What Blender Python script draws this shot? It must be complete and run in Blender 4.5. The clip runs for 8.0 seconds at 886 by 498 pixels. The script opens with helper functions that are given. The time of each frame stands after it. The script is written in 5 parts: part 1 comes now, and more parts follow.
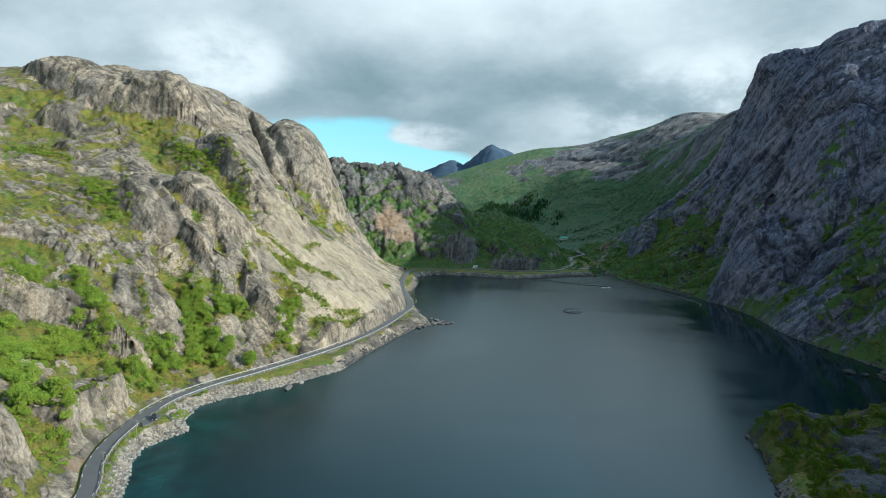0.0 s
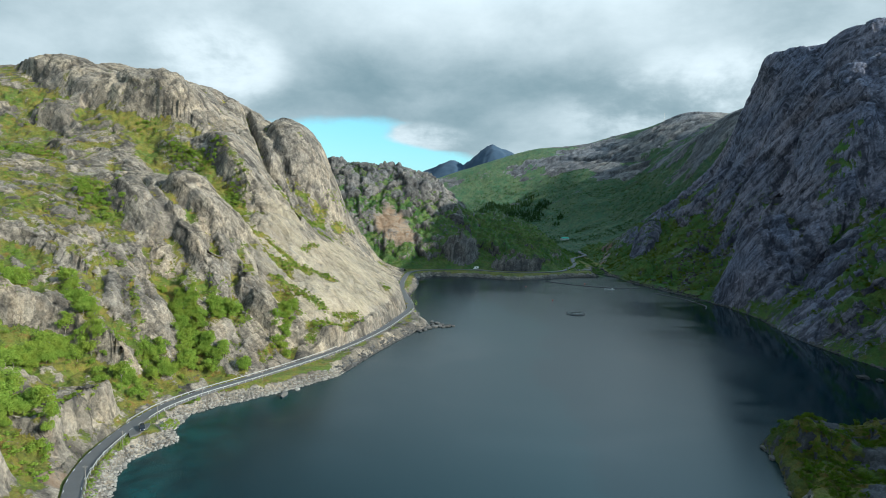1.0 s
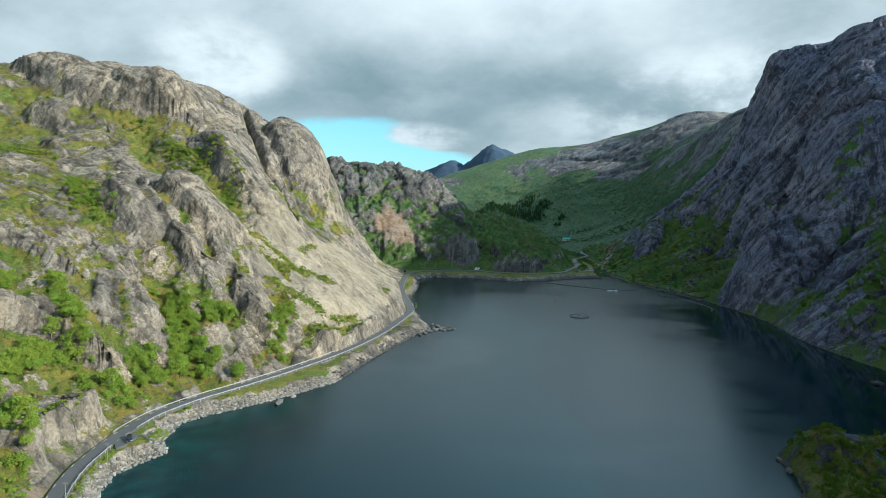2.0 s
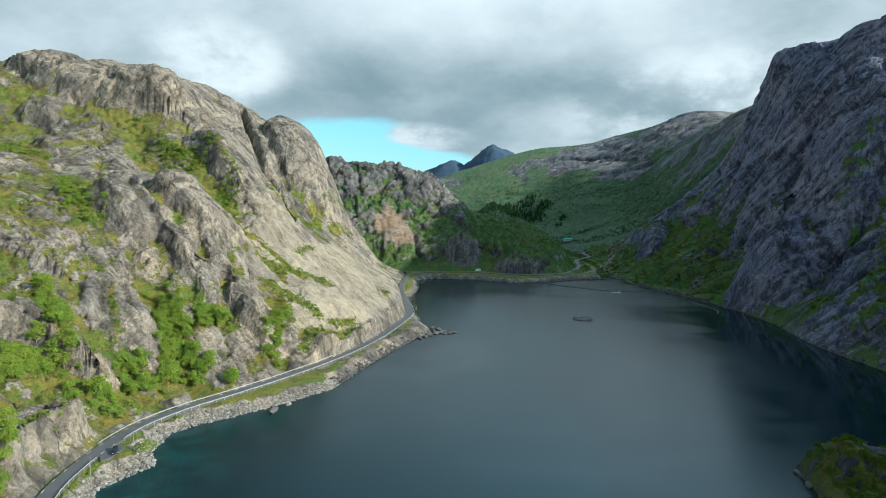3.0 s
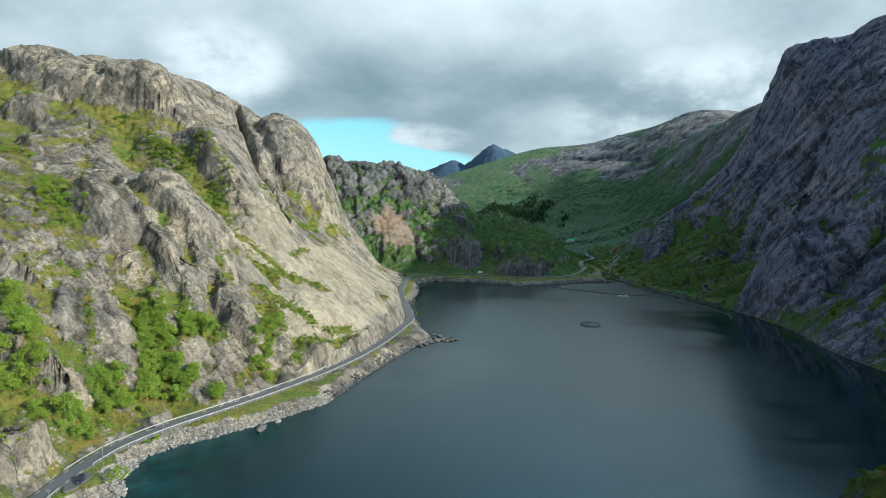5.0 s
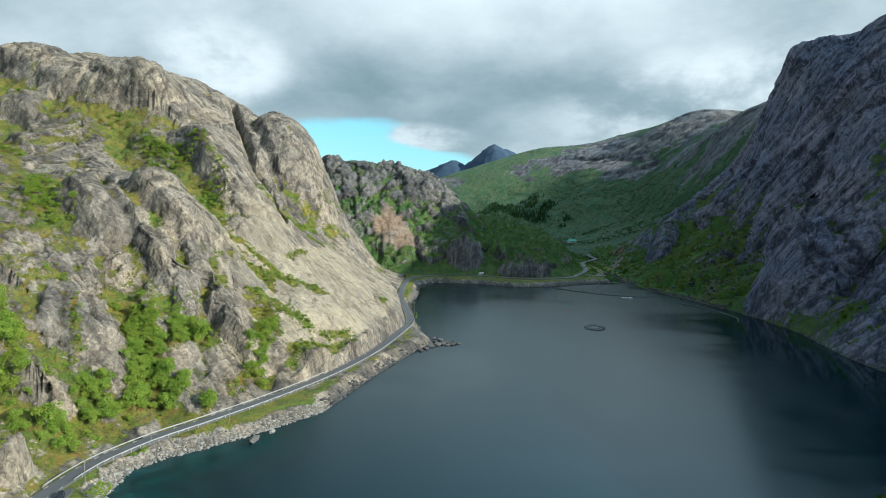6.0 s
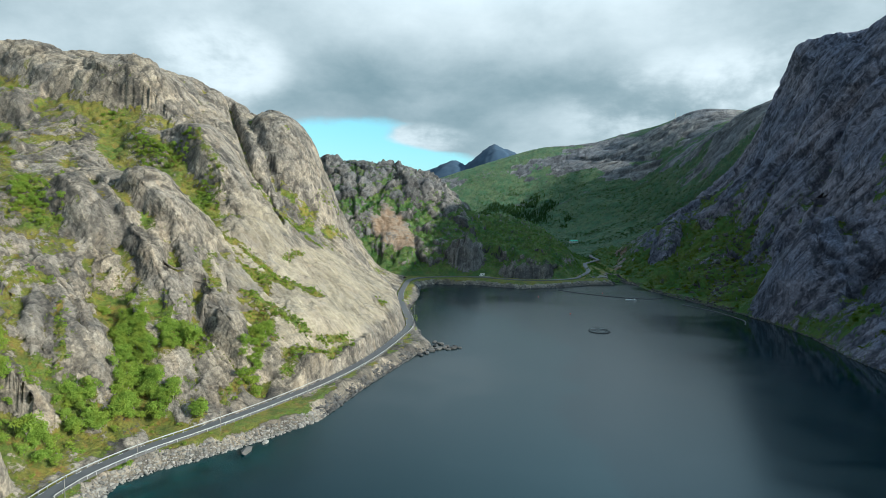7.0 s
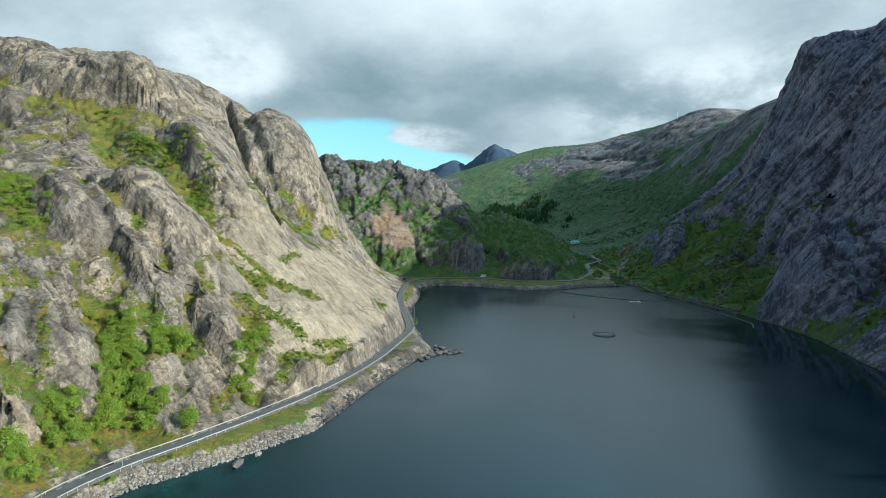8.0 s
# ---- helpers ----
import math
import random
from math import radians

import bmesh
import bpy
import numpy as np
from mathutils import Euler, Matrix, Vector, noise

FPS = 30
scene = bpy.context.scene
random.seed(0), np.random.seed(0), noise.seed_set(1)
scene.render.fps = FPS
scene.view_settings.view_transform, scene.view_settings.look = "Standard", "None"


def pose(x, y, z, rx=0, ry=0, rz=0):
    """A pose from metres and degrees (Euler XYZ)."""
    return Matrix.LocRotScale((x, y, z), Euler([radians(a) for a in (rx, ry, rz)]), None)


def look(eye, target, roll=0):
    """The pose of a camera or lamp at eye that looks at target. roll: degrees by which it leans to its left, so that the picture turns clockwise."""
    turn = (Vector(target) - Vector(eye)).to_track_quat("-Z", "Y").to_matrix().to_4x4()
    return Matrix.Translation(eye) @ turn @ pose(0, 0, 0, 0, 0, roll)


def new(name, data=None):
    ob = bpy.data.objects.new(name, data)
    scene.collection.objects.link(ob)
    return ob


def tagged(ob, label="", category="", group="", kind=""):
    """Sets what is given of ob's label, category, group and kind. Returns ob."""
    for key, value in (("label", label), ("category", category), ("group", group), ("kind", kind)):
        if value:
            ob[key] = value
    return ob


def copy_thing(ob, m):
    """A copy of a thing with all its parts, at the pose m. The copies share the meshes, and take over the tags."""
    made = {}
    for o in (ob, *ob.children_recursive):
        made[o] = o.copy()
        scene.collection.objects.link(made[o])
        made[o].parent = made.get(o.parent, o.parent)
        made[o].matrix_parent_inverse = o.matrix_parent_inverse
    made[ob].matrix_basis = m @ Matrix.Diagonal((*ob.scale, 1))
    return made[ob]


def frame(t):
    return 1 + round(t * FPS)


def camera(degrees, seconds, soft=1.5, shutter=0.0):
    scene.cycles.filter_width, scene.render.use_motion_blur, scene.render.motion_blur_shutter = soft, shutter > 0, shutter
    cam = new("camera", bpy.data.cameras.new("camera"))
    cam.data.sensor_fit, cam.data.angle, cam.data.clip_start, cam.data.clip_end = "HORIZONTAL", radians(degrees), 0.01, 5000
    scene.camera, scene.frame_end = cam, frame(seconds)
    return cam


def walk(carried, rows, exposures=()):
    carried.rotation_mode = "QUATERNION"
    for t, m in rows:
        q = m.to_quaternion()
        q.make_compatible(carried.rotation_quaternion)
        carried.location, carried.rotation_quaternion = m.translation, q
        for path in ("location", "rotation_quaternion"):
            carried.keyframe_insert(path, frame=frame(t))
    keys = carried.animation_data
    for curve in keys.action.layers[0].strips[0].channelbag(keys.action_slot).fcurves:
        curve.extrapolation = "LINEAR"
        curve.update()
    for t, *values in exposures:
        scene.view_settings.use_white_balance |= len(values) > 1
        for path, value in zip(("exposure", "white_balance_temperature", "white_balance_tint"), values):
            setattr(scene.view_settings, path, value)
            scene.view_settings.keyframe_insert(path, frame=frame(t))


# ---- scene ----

# ---------------------------------------------------------------- camera
cam = camera(76.0, 8.0, 0.55)
# seconds, share of the flight; the drone flies level, 88 m over the fjord
FLIGHT = [(0.0, 0.0), (0.5, 0.0608), (1.0, 0.1218), (1.5, 0.1829), (3.0, 0.3652), (3.5, 0.4268), (4.0, 0.4888),
          (4.5, 0.5512), (6.0, 0.7413), (6.5, 0.804), (7.0, 0.8669), (7.5, 0.9294), (8.0, 0.9923)]
walk(cam, [(t, pose(-3.31 * s, 75.29 * s, 88.0, 84.995 + 0.013 * t, -0.859, 0.075 + 0.0166 * t)) for t, s in FLIGHT],
     ((0.0, 0.42, 6200, 5), (8.0, 0.42, 6200, 5)))

# ---------------------------------------------------------------- light
SUN_AZ, SUN_EL = -25.0, 22.5      # degrees: from +x towards -y, above the horizon
sun_dir = Vector((math.cos(radians(SUN_EL)) * math.cos(radians(SUN_AZ)), math.cos(radians(SUN_EL)) * math.sin(radians(SUN_AZ)), math.sin(radians(SUN_EL))))
sun = new("sun", bpy.data.lights.new("sun", "SUN"))
sun.data.energy, sun.data.angle, sun.data.color = 4.75, radians(0.55), (1.0, 0.93, 0.8)
sun.matrix_world = look((0, 0, 900), Vector((0, 0, 900)) - sun_dir)

world = bpy.data.worlds.new("sky")
scene.world = world
world.use_nodes = True


class Nodes:
    """A short way to write node trees."""

    def __init__(self, tree):
        self.tree = tree
        tree.nodes.clear()

    def add(self, kind, props=(), **inputs):
        n = self.tree.nodes.new(kind)
        for k, v in dict(props).items():
            setattr(n, k, v)
        for k, v in inputs.items():
            key = int(k[1:]) if k[0] == "i" and k[1:].isdigit() else k.replace("_", " ")
            self.put(n.inputs[key], v)
        return n

    def put(self, socket, v):
        if isinstance(v, bpy.types.Node):
            v = v.outputs[0]
        if isinstance(v, bpy.types.NodeSocket):
            self.tree.links.new(v, socket)
        else:
            socket.default_value = v

    def math(self, op, a, b=0.0, c=0.0, clamp=False):
        n = self.add("ShaderNodeMath", {"operation": op, "use_clamp": clamp})
        for i, v in enumerate((a, b, c)):
            self.put(n.inputs[i], v)
        return n.outputs[0]

    def ramp(self, fac, lo, hi, a=0.0, b=1.0):
        n = self.add("ShaderNodeMapRange", {"interpolation_type": "SMOOTHSTEP"}, i0=fac, i1=lo, i2=hi, i3=a, i4=b)
        return n.outputs[0]

    def mix(self, fac, a, b, blend="MIX"):
        n = self.add("ShaderNodeMix", {"data_type": "RGBA", "blend_type": blend})
        self.put(n.inputs[0], fac)
        self.put(n.inputs[6], a)
        self.put(n.inputs[7], b)
        return n.outputs[2]

    def noise(self, vec, scale, detail=4.0, rough=0.55, distort=0.0):
        n = self.add("ShaderNodeTexNoise", {}, Scale=scale, Detail=detail, Roughness=rough, Distortion=distort)
        if vec is not None:
            self.put(n.inputs["Vector"], vec)
        return n.outputs[0]

    def scaled(self, vec, s, rot=(0, 0, 0)):
        n = self.add("ShaderNodeMapping", {}, Scale=s, Rotation=rot)
        self.put(n.inputs["Vector"], vec)
        return n.outputs[0]


def sky_nodes():
    n = Nodes(world.node_tree)
    sky = n.add("ShaderNodeTexSky", {"sky_type": "NISHITA", "sun_disc": False, "sun_elevation": radians(SUN_EL),
                                     "sun_rotation": radians(90 - SUN_AZ), "air_density": 1.0, "dust_density": 0.6, "ozone_density": 1.0})
    d = n.add("ShaderNodeTexCoord").outputs["Generated"]
    s = n.add("ShaderNodeSeparateXYZ", {}, Vector=d)
    az = n.math("ARCTAN2", s.outputs[0], s.outputs[1])
    el = n.math("ARCSINE", s.outputs[2])
    # clouds lie in a layer: their pattern runs together towards the horizon
    lift = n.math("ADD", n.math("MAXIMUM", s.outputs[2], 0.0), 0.16)
    flat = n.add("ShaderNodeCombineXYZ", {}, X=n.math("DIVIDE", s.outputs[0], lift), Y=n.math("DIVIDE", s.outputs[1], lift), Z=0.0)
    turned = n.add("ShaderNodeCombineXYZ", {}, X=az, Y=n.math("MULTIPLY", el, 1.7), Z=0.3)
    big = n.mix(0.8, n.noise(n.scaled(flat, (0.55, 0.8, 1)), 1.0, 6.0, 0.5, 0.4), n.noise(turned, 2.6, 4.0, 0.5, 0.2))
    fine = n.mix(0.88, n.noise(n.scaled(flat, (1.3, 2.2, 1)), 1.6, 9.0, 0.6, 0.6), n.noise(turned, 5.5, 8.0, 0.6, 0.1))

    def blob(a, e, wa, we):
        x = n.math("DIVIDE", n.math("SUBTRACT", az, radians(a)), radians(wa))
        y = n.math("DIVIDE", n.math("SUBTRACT", el, radians(e)), radians(we))
        r = n.math("ADD", n.math("MULTIPLY", x, x), n.math("MULTIPLY", y, y))
        return n.ramp(r, 1.6, 0.0)

    # the clear strip over the valley, with ragged edges
    gap = n.math("MAXIMUM", blob(-9.0, 4.2, 12.0, 4.6), blob(-2.0, 2.4, 8.5, 2.8))
    puff = n.math("MULTIPLY", blob(0.5, 6.2, 6.5, 1.3), 0.9)
    rag = n.math("MULTIPLY", n.math("SUBTRACT", fine, 0.5), 1.9)
    cover = n.ramp(n.math("ADD", n.math("SUBTRACT", n.math("MULTIPLY", n.math("SUBTRACT", 1.0, gap), 1.5), n.math("MULTIPLY", puff, -1.0)), rag), 0.2, 0.8)
    cover = n.math("MAXIMUM", cover, n.ramp(el, radians(8.5), radians(11)))
    # grey undersides in the middle, brighter rims
    dark = n.math("MULTIPLY", n.math("MAXIMUM", blob(1.0, 10.0, 17.0, 5.6), n.math("MULTIPLY", blob(16.0, 8.0, 10.0, 3.0), 0.6)), 1.0)
    light = n.math("MAXIMUM", blob(-21.5, 12.0, 6.0, 3.6), n.math("MAXIMUM", blob(27.0, 8.5, 15.0, 5.0), n.math("MULTIPLY", blob(-3.0, 6.1, 5.0, 1.4), 0.9)))
    tone = n.math("ADD", n.math("MULTIPLY", n.math("SUBTRACT", big, 0.5), 0.8), n.math("MULTIPLY", n.math("SUBTRACT", fine, 0.5), 0.6))
    tone = n.math("ADD", tone, n.math("ADD", 0.62, n.math("SUBTRACT", n.math("MULTIPLY", n.math("MULTIPLY", light, n.ramp(fine, 0.34, 0.6, 0.2, 1.0)), 0.45), n.math("MULTIPLY", dark, 0.3))))
    tone = n.math("ADD", tone, n.ramp(el, radians(14), radians(24), 0.0, 0.14))
    cloud = n.mix(n.ramp(tone, 0.1, 1.05), (0.19, 0.30, 0.355, 1), (0.84, 0.94, 1.0, 1))
    # unseen upper clouds: brightness added right and cut left, to tune the water
    thin = n.math("ADD", 1.0, n.math("MULTIPLY", n.ramp(el, radians(17), radians(28)), n.ramp(az, radians(-30), radians(22), -0.6, 1.05)))
    cloud = n.add("ShaderNodeVectorMath", {"operation": "SCALE"}, i0=n.mix(n.ramp(el, radians(17), radians(28)), cloud, (0.80, 0.98, 1.08, 1), "MULTIPLY"), Scale=thin).outputs[0]
    # out-of-view cloud overhead, dimmed to keep the shade below deep
    cloud = n.mix(n.ramp(el, radians(38), radians(58)), cloud, n.mix(fine, (0.14, 0.225, 0.32, 1), (0.29, 0.40, 0.53, 1)))
    blue = n.add("ShaderNodeBackground", {}, Color=n.mix(0.5, sky, (1.2, 6.4, 8.2, 1)), Strength=0.115)
    grey = n.add("ShaderNodeBackground", {}, Color=cloud, Strength=0.78)
    out = n.add("ShaderNodeMixShader", {}, i0=cover, i1=blue, i2=grey)
    n.add("ShaderNodeOutputWorld", {}, Surface=out)


sky_nodes()

# ---------------------------------------------------------------- noise on arrays


def hashed(ix, iy, iz, seed):
    h = (ix.astype(np.int64) * 374761393 + iy.astype(np.int64) * 668265263 + iz.astype(np.int64) * 1440662683 + seed * 974634777) & 0xFFFFFFFF
    h = ((h ^ (h >> 13)) * 1274126177) & 0xFFFFFFFF
    h = ((h ^ (h >> 16)) * 2246822519) & 0xFFFFFFFF
    return ((h ^ (h >> 15)) & 0xFFFFFF) / float(0xFFFFFF)


def value_noise(p, seed=0):
    """Smooth noise from -1 to 1 at the rows of p."""
    i = np.floor(p).astype(np.int64)
    f = p - i
    f = f * f * f * (f * (f * 6 - 15) + 10)
    out = 0
    for dx in (0, 1):
        for dy in (0, 1):
            for dz in (0, 1):
                w = np.abs(1 - dx - f[:, 0]) * np.abs(1 - dy - f[:, 1]) * np.abs(1 - dz - f[:, 2])
                out = out + w * hashed(i[:, 0] + dx, i[:, 1] + dy, i[:, 2] + dz, seed)
    return out * 2 - 1


def fbm(p, octaves=4, gain=0.5, seed=0):
    out, a, total = 0, 1.0, 0
    for k in range(octaves):
        out = out + a * value_noise(p * 2.03 ** k + 17.3 * k, seed + k)
        total += a
        a *= gain
    return out / total


def cells(p, seed=0):
    """Distances to the nearest and second nearest of scattered points, a number for the nearest, and the way from it."""
    i = np.floor(p).astype(np.int64)
    f1, f2, tag, way = np.full(len(p), 9.0), np.full(len(p), 9.0), np.zeros(len(p)), np.zeros(p.shape)
    for dx in (-1, 0, 1):
        for dy in (-1, 0, 1):
            for dz in (-1, 0, 1):
                c = i + np.array((dx, dy, dz))
                q = np.stack([c[:, k] + hashed(c[:, 0], c[:, 1], c[:, 2], seed + k) for k in range(3)], 1)
                d = np.sqrt(((q - p) ** 2).sum(1))
                near = d < f1
                f2 = np.where(near, f1, np.minimum(f2, d))
                tag = np.where(near, hashed(c[:, 0], c[:, 1], c[:, 2], seed + 9), tag)
                way = np.where(near[:, None], p - q, way)
                f1 = np.minimum(f1, d)
    return f1, f2, tag, way


def smooth(x, lo, hi):
    t = np.clip((x - lo) / (hi - lo), 0, 1)
    return t * t * (3 - 2 * t)


def bend(xs, rows, q):
    """Smooth curve through rows at xs, evaluated at q. rows: numbers or arrays of q's shape."""
    xs = np.asarray(xs, float)
    q = np.clip(q, xs[0], xs[-1])
    k = np.clip(np.searchsorted(xs, q, side="right") - 1, 0, len(xs) - 2)
    R = np.stack([np.broadcast_to(np.asarray(r, float), q.shape) for r in rows])
    slope = (R[1:] - R[:-1]) / (xs[1:] - xs[:-1]).reshape((-1,) + (1,) * q.ndim)
    a, b = slope[:-1], slope[1:]
    inner = np.where(a * b > 0, 2 * a * b / np.where(np.abs(a + b) < 1e-9, 1, a + b), 0)
    m = np.concatenate([slope[:1], inner, slope[-1:]])
    pick = lambda A, j: np.take_along_axis(A, j[None], 0)[0]
    h = xs[k + 1] - xs[k]
    t = (q - xs[k]) / h
    return ((1 + 2 * t) * (1 - t) ** 2 * pick(R, k) + t * (1 - t) ** 2 * h * pick(m, k)
            + t * t * (3 - 2 * t) * pick(R, k + 1) + t * t * (t - 1) * h * pick(m, k + 1))


def table(sections, offsets, y, u):
    """Heights from cross sections: each section is (y, heights at the offsets)."""
    return bend([s[0] for s in sections], [bend(offsets, s[1], u) for s in sections], y)


def axis(*spans):
    """Grid lines: spans of (start, end, step), one after another."""
    out = []
    for a, b, step in spans:
        out += list(np.linspace(a, b, max(1, round((b - a) / step)), endpoint=False))
    return np.array(out + [spans[-1][1]])


def grid_mesh(name, P, attributes=(), keep=None, smooth_faces=True):
    """One sheet from an array of points (rows, columns, 3)."""
    r, c = P.shape[:2]
    idx = np.arange(r * c).reshape(r, c)
    quads = np.stack([idx[:-1, :-1], idx[:-1, 1:], idx[1:, 1:], idx[1:, :-1]], -1).reshape(-1, 4)
    if keep is not None:
        k = keep.ravel()
        quads = quads[k[quads].any(1)]
        used = np.unique(quads)
        remap = np.zeros(r * c, np.int64)
        remap[used] = np.arange(len(used))
        quads, pts = remap[quads], P.reshape(-1, 3)[used]
    else:
        used, pts = None, P.reshape(-1, 3)
    me = bpy.data.meshes.new(name)
    me.vertices.add(len(pts))
    me.vertices.foreach_set("co", pts.astype(np.float32).ravel())
    me.loops.add(len(quads) * 4)
    me.loops.foreach_set("vertex_index", quads.astype(np.int32).ravel())
    me.polygons.add(len(quads))
    me.polygons.foreach_set("loop_start", np.arange(0, len(quads) * 4, 4, dtype=np.int32))
    me.polygons.foreach_set("use_smooth", np.full(len(quads), smooth_faces))
    for key, values in dict(attributes).items():
        a = me.attributes.new(key, "FLOAT", "POINT")
        v = values.ravel()
        a.data.foreach_set("value", (v if used is None else v[used]).astype(np.float32))
    me.update()
    me.validate()
    return me


def normals(P):
    du, dv = np.gradient(P, axis=1), np.gradient(P, axis=0)
    n = np.cross(du, dv)
    return n / np.maximum(np.linalg.norm(n, axis=2, keepdims=True), 1e-9)


def blur(Z, n):
    """Box blur of a grid, n cells wide to each side."""
    for ax in (0, 1):
        pad = [(n + 1, n) if a == ax else (0, 0) for a in (0, 1)]
        C = np.cumsum(np.pad(Z, pad, mode="edge"), axis=ax)
        hi = np.take(C, np.arange(2 * n + 1, C.shape[ax]), axis=ax)
        lo = np.take(C, np.arange(0, C.shape[ax] - 2 * n - 1), axis=ax)
        Z = (hi - lo) / (2 * n + 1)
    return Z


# ---------------------------------------------------------------- materials
def material(name):
    m = bpy.data.materials.new(name)
    m.use_nodes = True
    return m, Nodes(m.node_tree)


def finish(n, **inputs):
    b = n.add("ShaderNodeBsdfPrincipled", {}, **inputs)
    n.add("ShaderNodeOutputMaterial", {}, Surface=b)
    return b


def plain(name, color, rough=0.6, metal=0.0, vary=0.15, scale=3.0):
    m, n = material(name)
    p = n.add("ShaderNodeTexCoord").outputs["Object"]
    k = n.noise(p, scale, 5.0, 0.6)
    c = n.mix(n.ramp(k, 0.3, 0.7), (*[v * (1 - vary) for v in color], 1), (*[min(1, v * (1 + vary)) for v in color], 1))
    finish(n, Base_Color=c, Roughness=rough, Metallic=metal)
    return m


def rock_turf(name, grey, warm, dark, grass_a, grass_b, dip, strength=1.0, rock_scale=1.0, fibre=0.5, rust=0.0, slabby=1.0):
    """Bare rock with bands and stains that run along the dip, lichen and cracks; turf where the mesh's attribute says so."""
    m, n = material(name)
    p = n.add("ShaderNodeNewGeometry").outputs["Position"]
    at = lambda key: n.add("ShaderNodeAttribute", {"attribute_name": key}).outputs["Fac"]
    turf, soil, pale, crease = at("turf"), at("soil"), at("pale"), at("crease")
    # a frame of axes: down the dip, and two across it
    d = Vector(dip).normalized()
    e = d.cross(Vector((0, 0, 1))).normalized()
    f = d.cross(e)

    def along(v, s):
        k = n.add("ShaderNodeVectorMath", {"operation": "DOT_PRODUCT"}, i0=p, i1=tuple(v))
        return n.math("MULTIPLY", k.outputs["Value"], s * rock_scale)

    def banded(long, across):
        return n.add("ShaderNodeCombineXYZ", {}, X=along(d, long), Y=along(e, across), Z=along(f, across)).outputs[0]

    q = n.scaled(p, (rock_scale,) * 3)
    broad = n.noise(q, 0.02, 5.0, 0.6, 0.5)
    mid = n.noise(q, 0.10, 8.0, 0.65, 0.8)
    grain = n.noise(q, 0.8, 6.0, 0.72)
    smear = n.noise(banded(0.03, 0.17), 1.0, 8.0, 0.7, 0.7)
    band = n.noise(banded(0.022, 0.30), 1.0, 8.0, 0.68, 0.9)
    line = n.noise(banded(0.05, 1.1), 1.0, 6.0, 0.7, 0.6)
    c = n.mix(n.ramp(broad, 0.38, 0.62), grey, warm)
    keepd = n.math("SUBTRACT", 1.0, n.math("MULTIPLY", pale, 0.55))
    c = n.mix(n.math("MULTIPLY", n.math("MULTIPLY", pale, n.ramp(mid, 0.66, 0.42)), 0.66), c, (0.47, 0.40, 0.275, 1))
    stain = n.math("MULTIPLY", n.ramp(n.noise(banded(0.02, 0.07), 1.0, 7.0, 0.68, 0.9), 0.5, 0.66), n.math("MULTIPLY", keepd, rust))
    c = n.mix(stain, c, (warm[0] * 0.62, warm[1] * 0.52, warm[2] * 0.42, 1))
    # slabs of one tone each, parted by cracks
    warp = n.add("ShaderNodeVectorMath", {"operation": "MULTIPLY_ADD"}, i0=n.add("ShaderNodeTexNoise", {}, Vector=q, Scale=0.05, Detail=5.0).outputs["Color"], i1=(14, 14, 14), i2=p).outputs[0]

    def slabs(size, feature):
        k = n.add("ShaderNodeVectorMath", {"operation": "MULTIPLY"}, i0=warp, i1=(rock_scale / size, rock_scale / size, rock_scale / size * 0.55))
        return n.add("ShaderNodeTexVoronoi", {"feature": feature}, Vector=k.outputs[0], Scale=1.0)

    tone = n.add("ShaderNodeSeparateColor", {}, Color=slabs(17.0, "F1").outputs["Color"]).outputs[0]
    tone2 = n.add("ShaderNodeSeparateColor", {}, Color=slabs(5.5, "F1").outputs["Color"]).outputs[0]
    split = n.math("MULTIPLY", n.ramp(slabs(17.0, "DISTANCE_TO_EDGE").outputs[0], 0.022, 0.0), n.ramp(n.noise(q, 0.045, 3.0, 0.5), 0.5, 0.62))
    c = n.mix(n.math("MULTIPLY", n.ramp(tone, 0.5, 0.95), n.math("MULTIPLY", keepd, 0.5 * slabby)), c, dark)
    c = n.mix(n.math("MULTIPLY", n.ramp(tone2, 0.55, 1.0), n.math("MULTIPLY", keepd, 0.35 * slabby)), c, dark)
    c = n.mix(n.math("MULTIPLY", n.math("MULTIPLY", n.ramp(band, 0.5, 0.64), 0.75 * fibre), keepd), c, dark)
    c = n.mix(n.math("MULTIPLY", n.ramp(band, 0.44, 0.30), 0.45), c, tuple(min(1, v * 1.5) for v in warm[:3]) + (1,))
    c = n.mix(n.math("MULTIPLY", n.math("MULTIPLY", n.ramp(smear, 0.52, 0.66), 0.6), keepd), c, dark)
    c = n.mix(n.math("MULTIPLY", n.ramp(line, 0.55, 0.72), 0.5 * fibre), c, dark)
    # joints: thin wandering cracks down the dip and across it
    def joint(long, across, width, detail=4.0):
        k = n.math("ABSOLUTE", n.math("SUBTRACT", n.noise(banded(long, across), 1.0, detail, 0.55, 1.2), 0.5))
        return n.ramp(k, width, 0.0)

    joints = n.math("MULTIPLY", joint(0.012, 0.09, 0.008, 3.0), 0.5)
    joints = n.math("MAXIMUM", joints, n.math("MULTIPLY", split, 0.8))
    c = n.mix(n.math("MULTIPLY", joints, 0.5), c, tuple(v * 0.45 for v in dark[:3]) + (1,))
    # crease: cleft shade put into the colour; also darkens the bank and wet rock
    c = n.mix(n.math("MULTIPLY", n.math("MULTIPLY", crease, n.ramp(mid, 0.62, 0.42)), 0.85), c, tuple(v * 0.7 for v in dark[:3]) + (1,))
    c = n.mix(n.math("MULTIPLY", keepd, 0.42), c, n.mix(n.ramp(grain, 0.3, 0.7), (0.1, 0.1, 0.1, 1), (1.0, 1.0, 1.0, 1)), "OVERLAY")
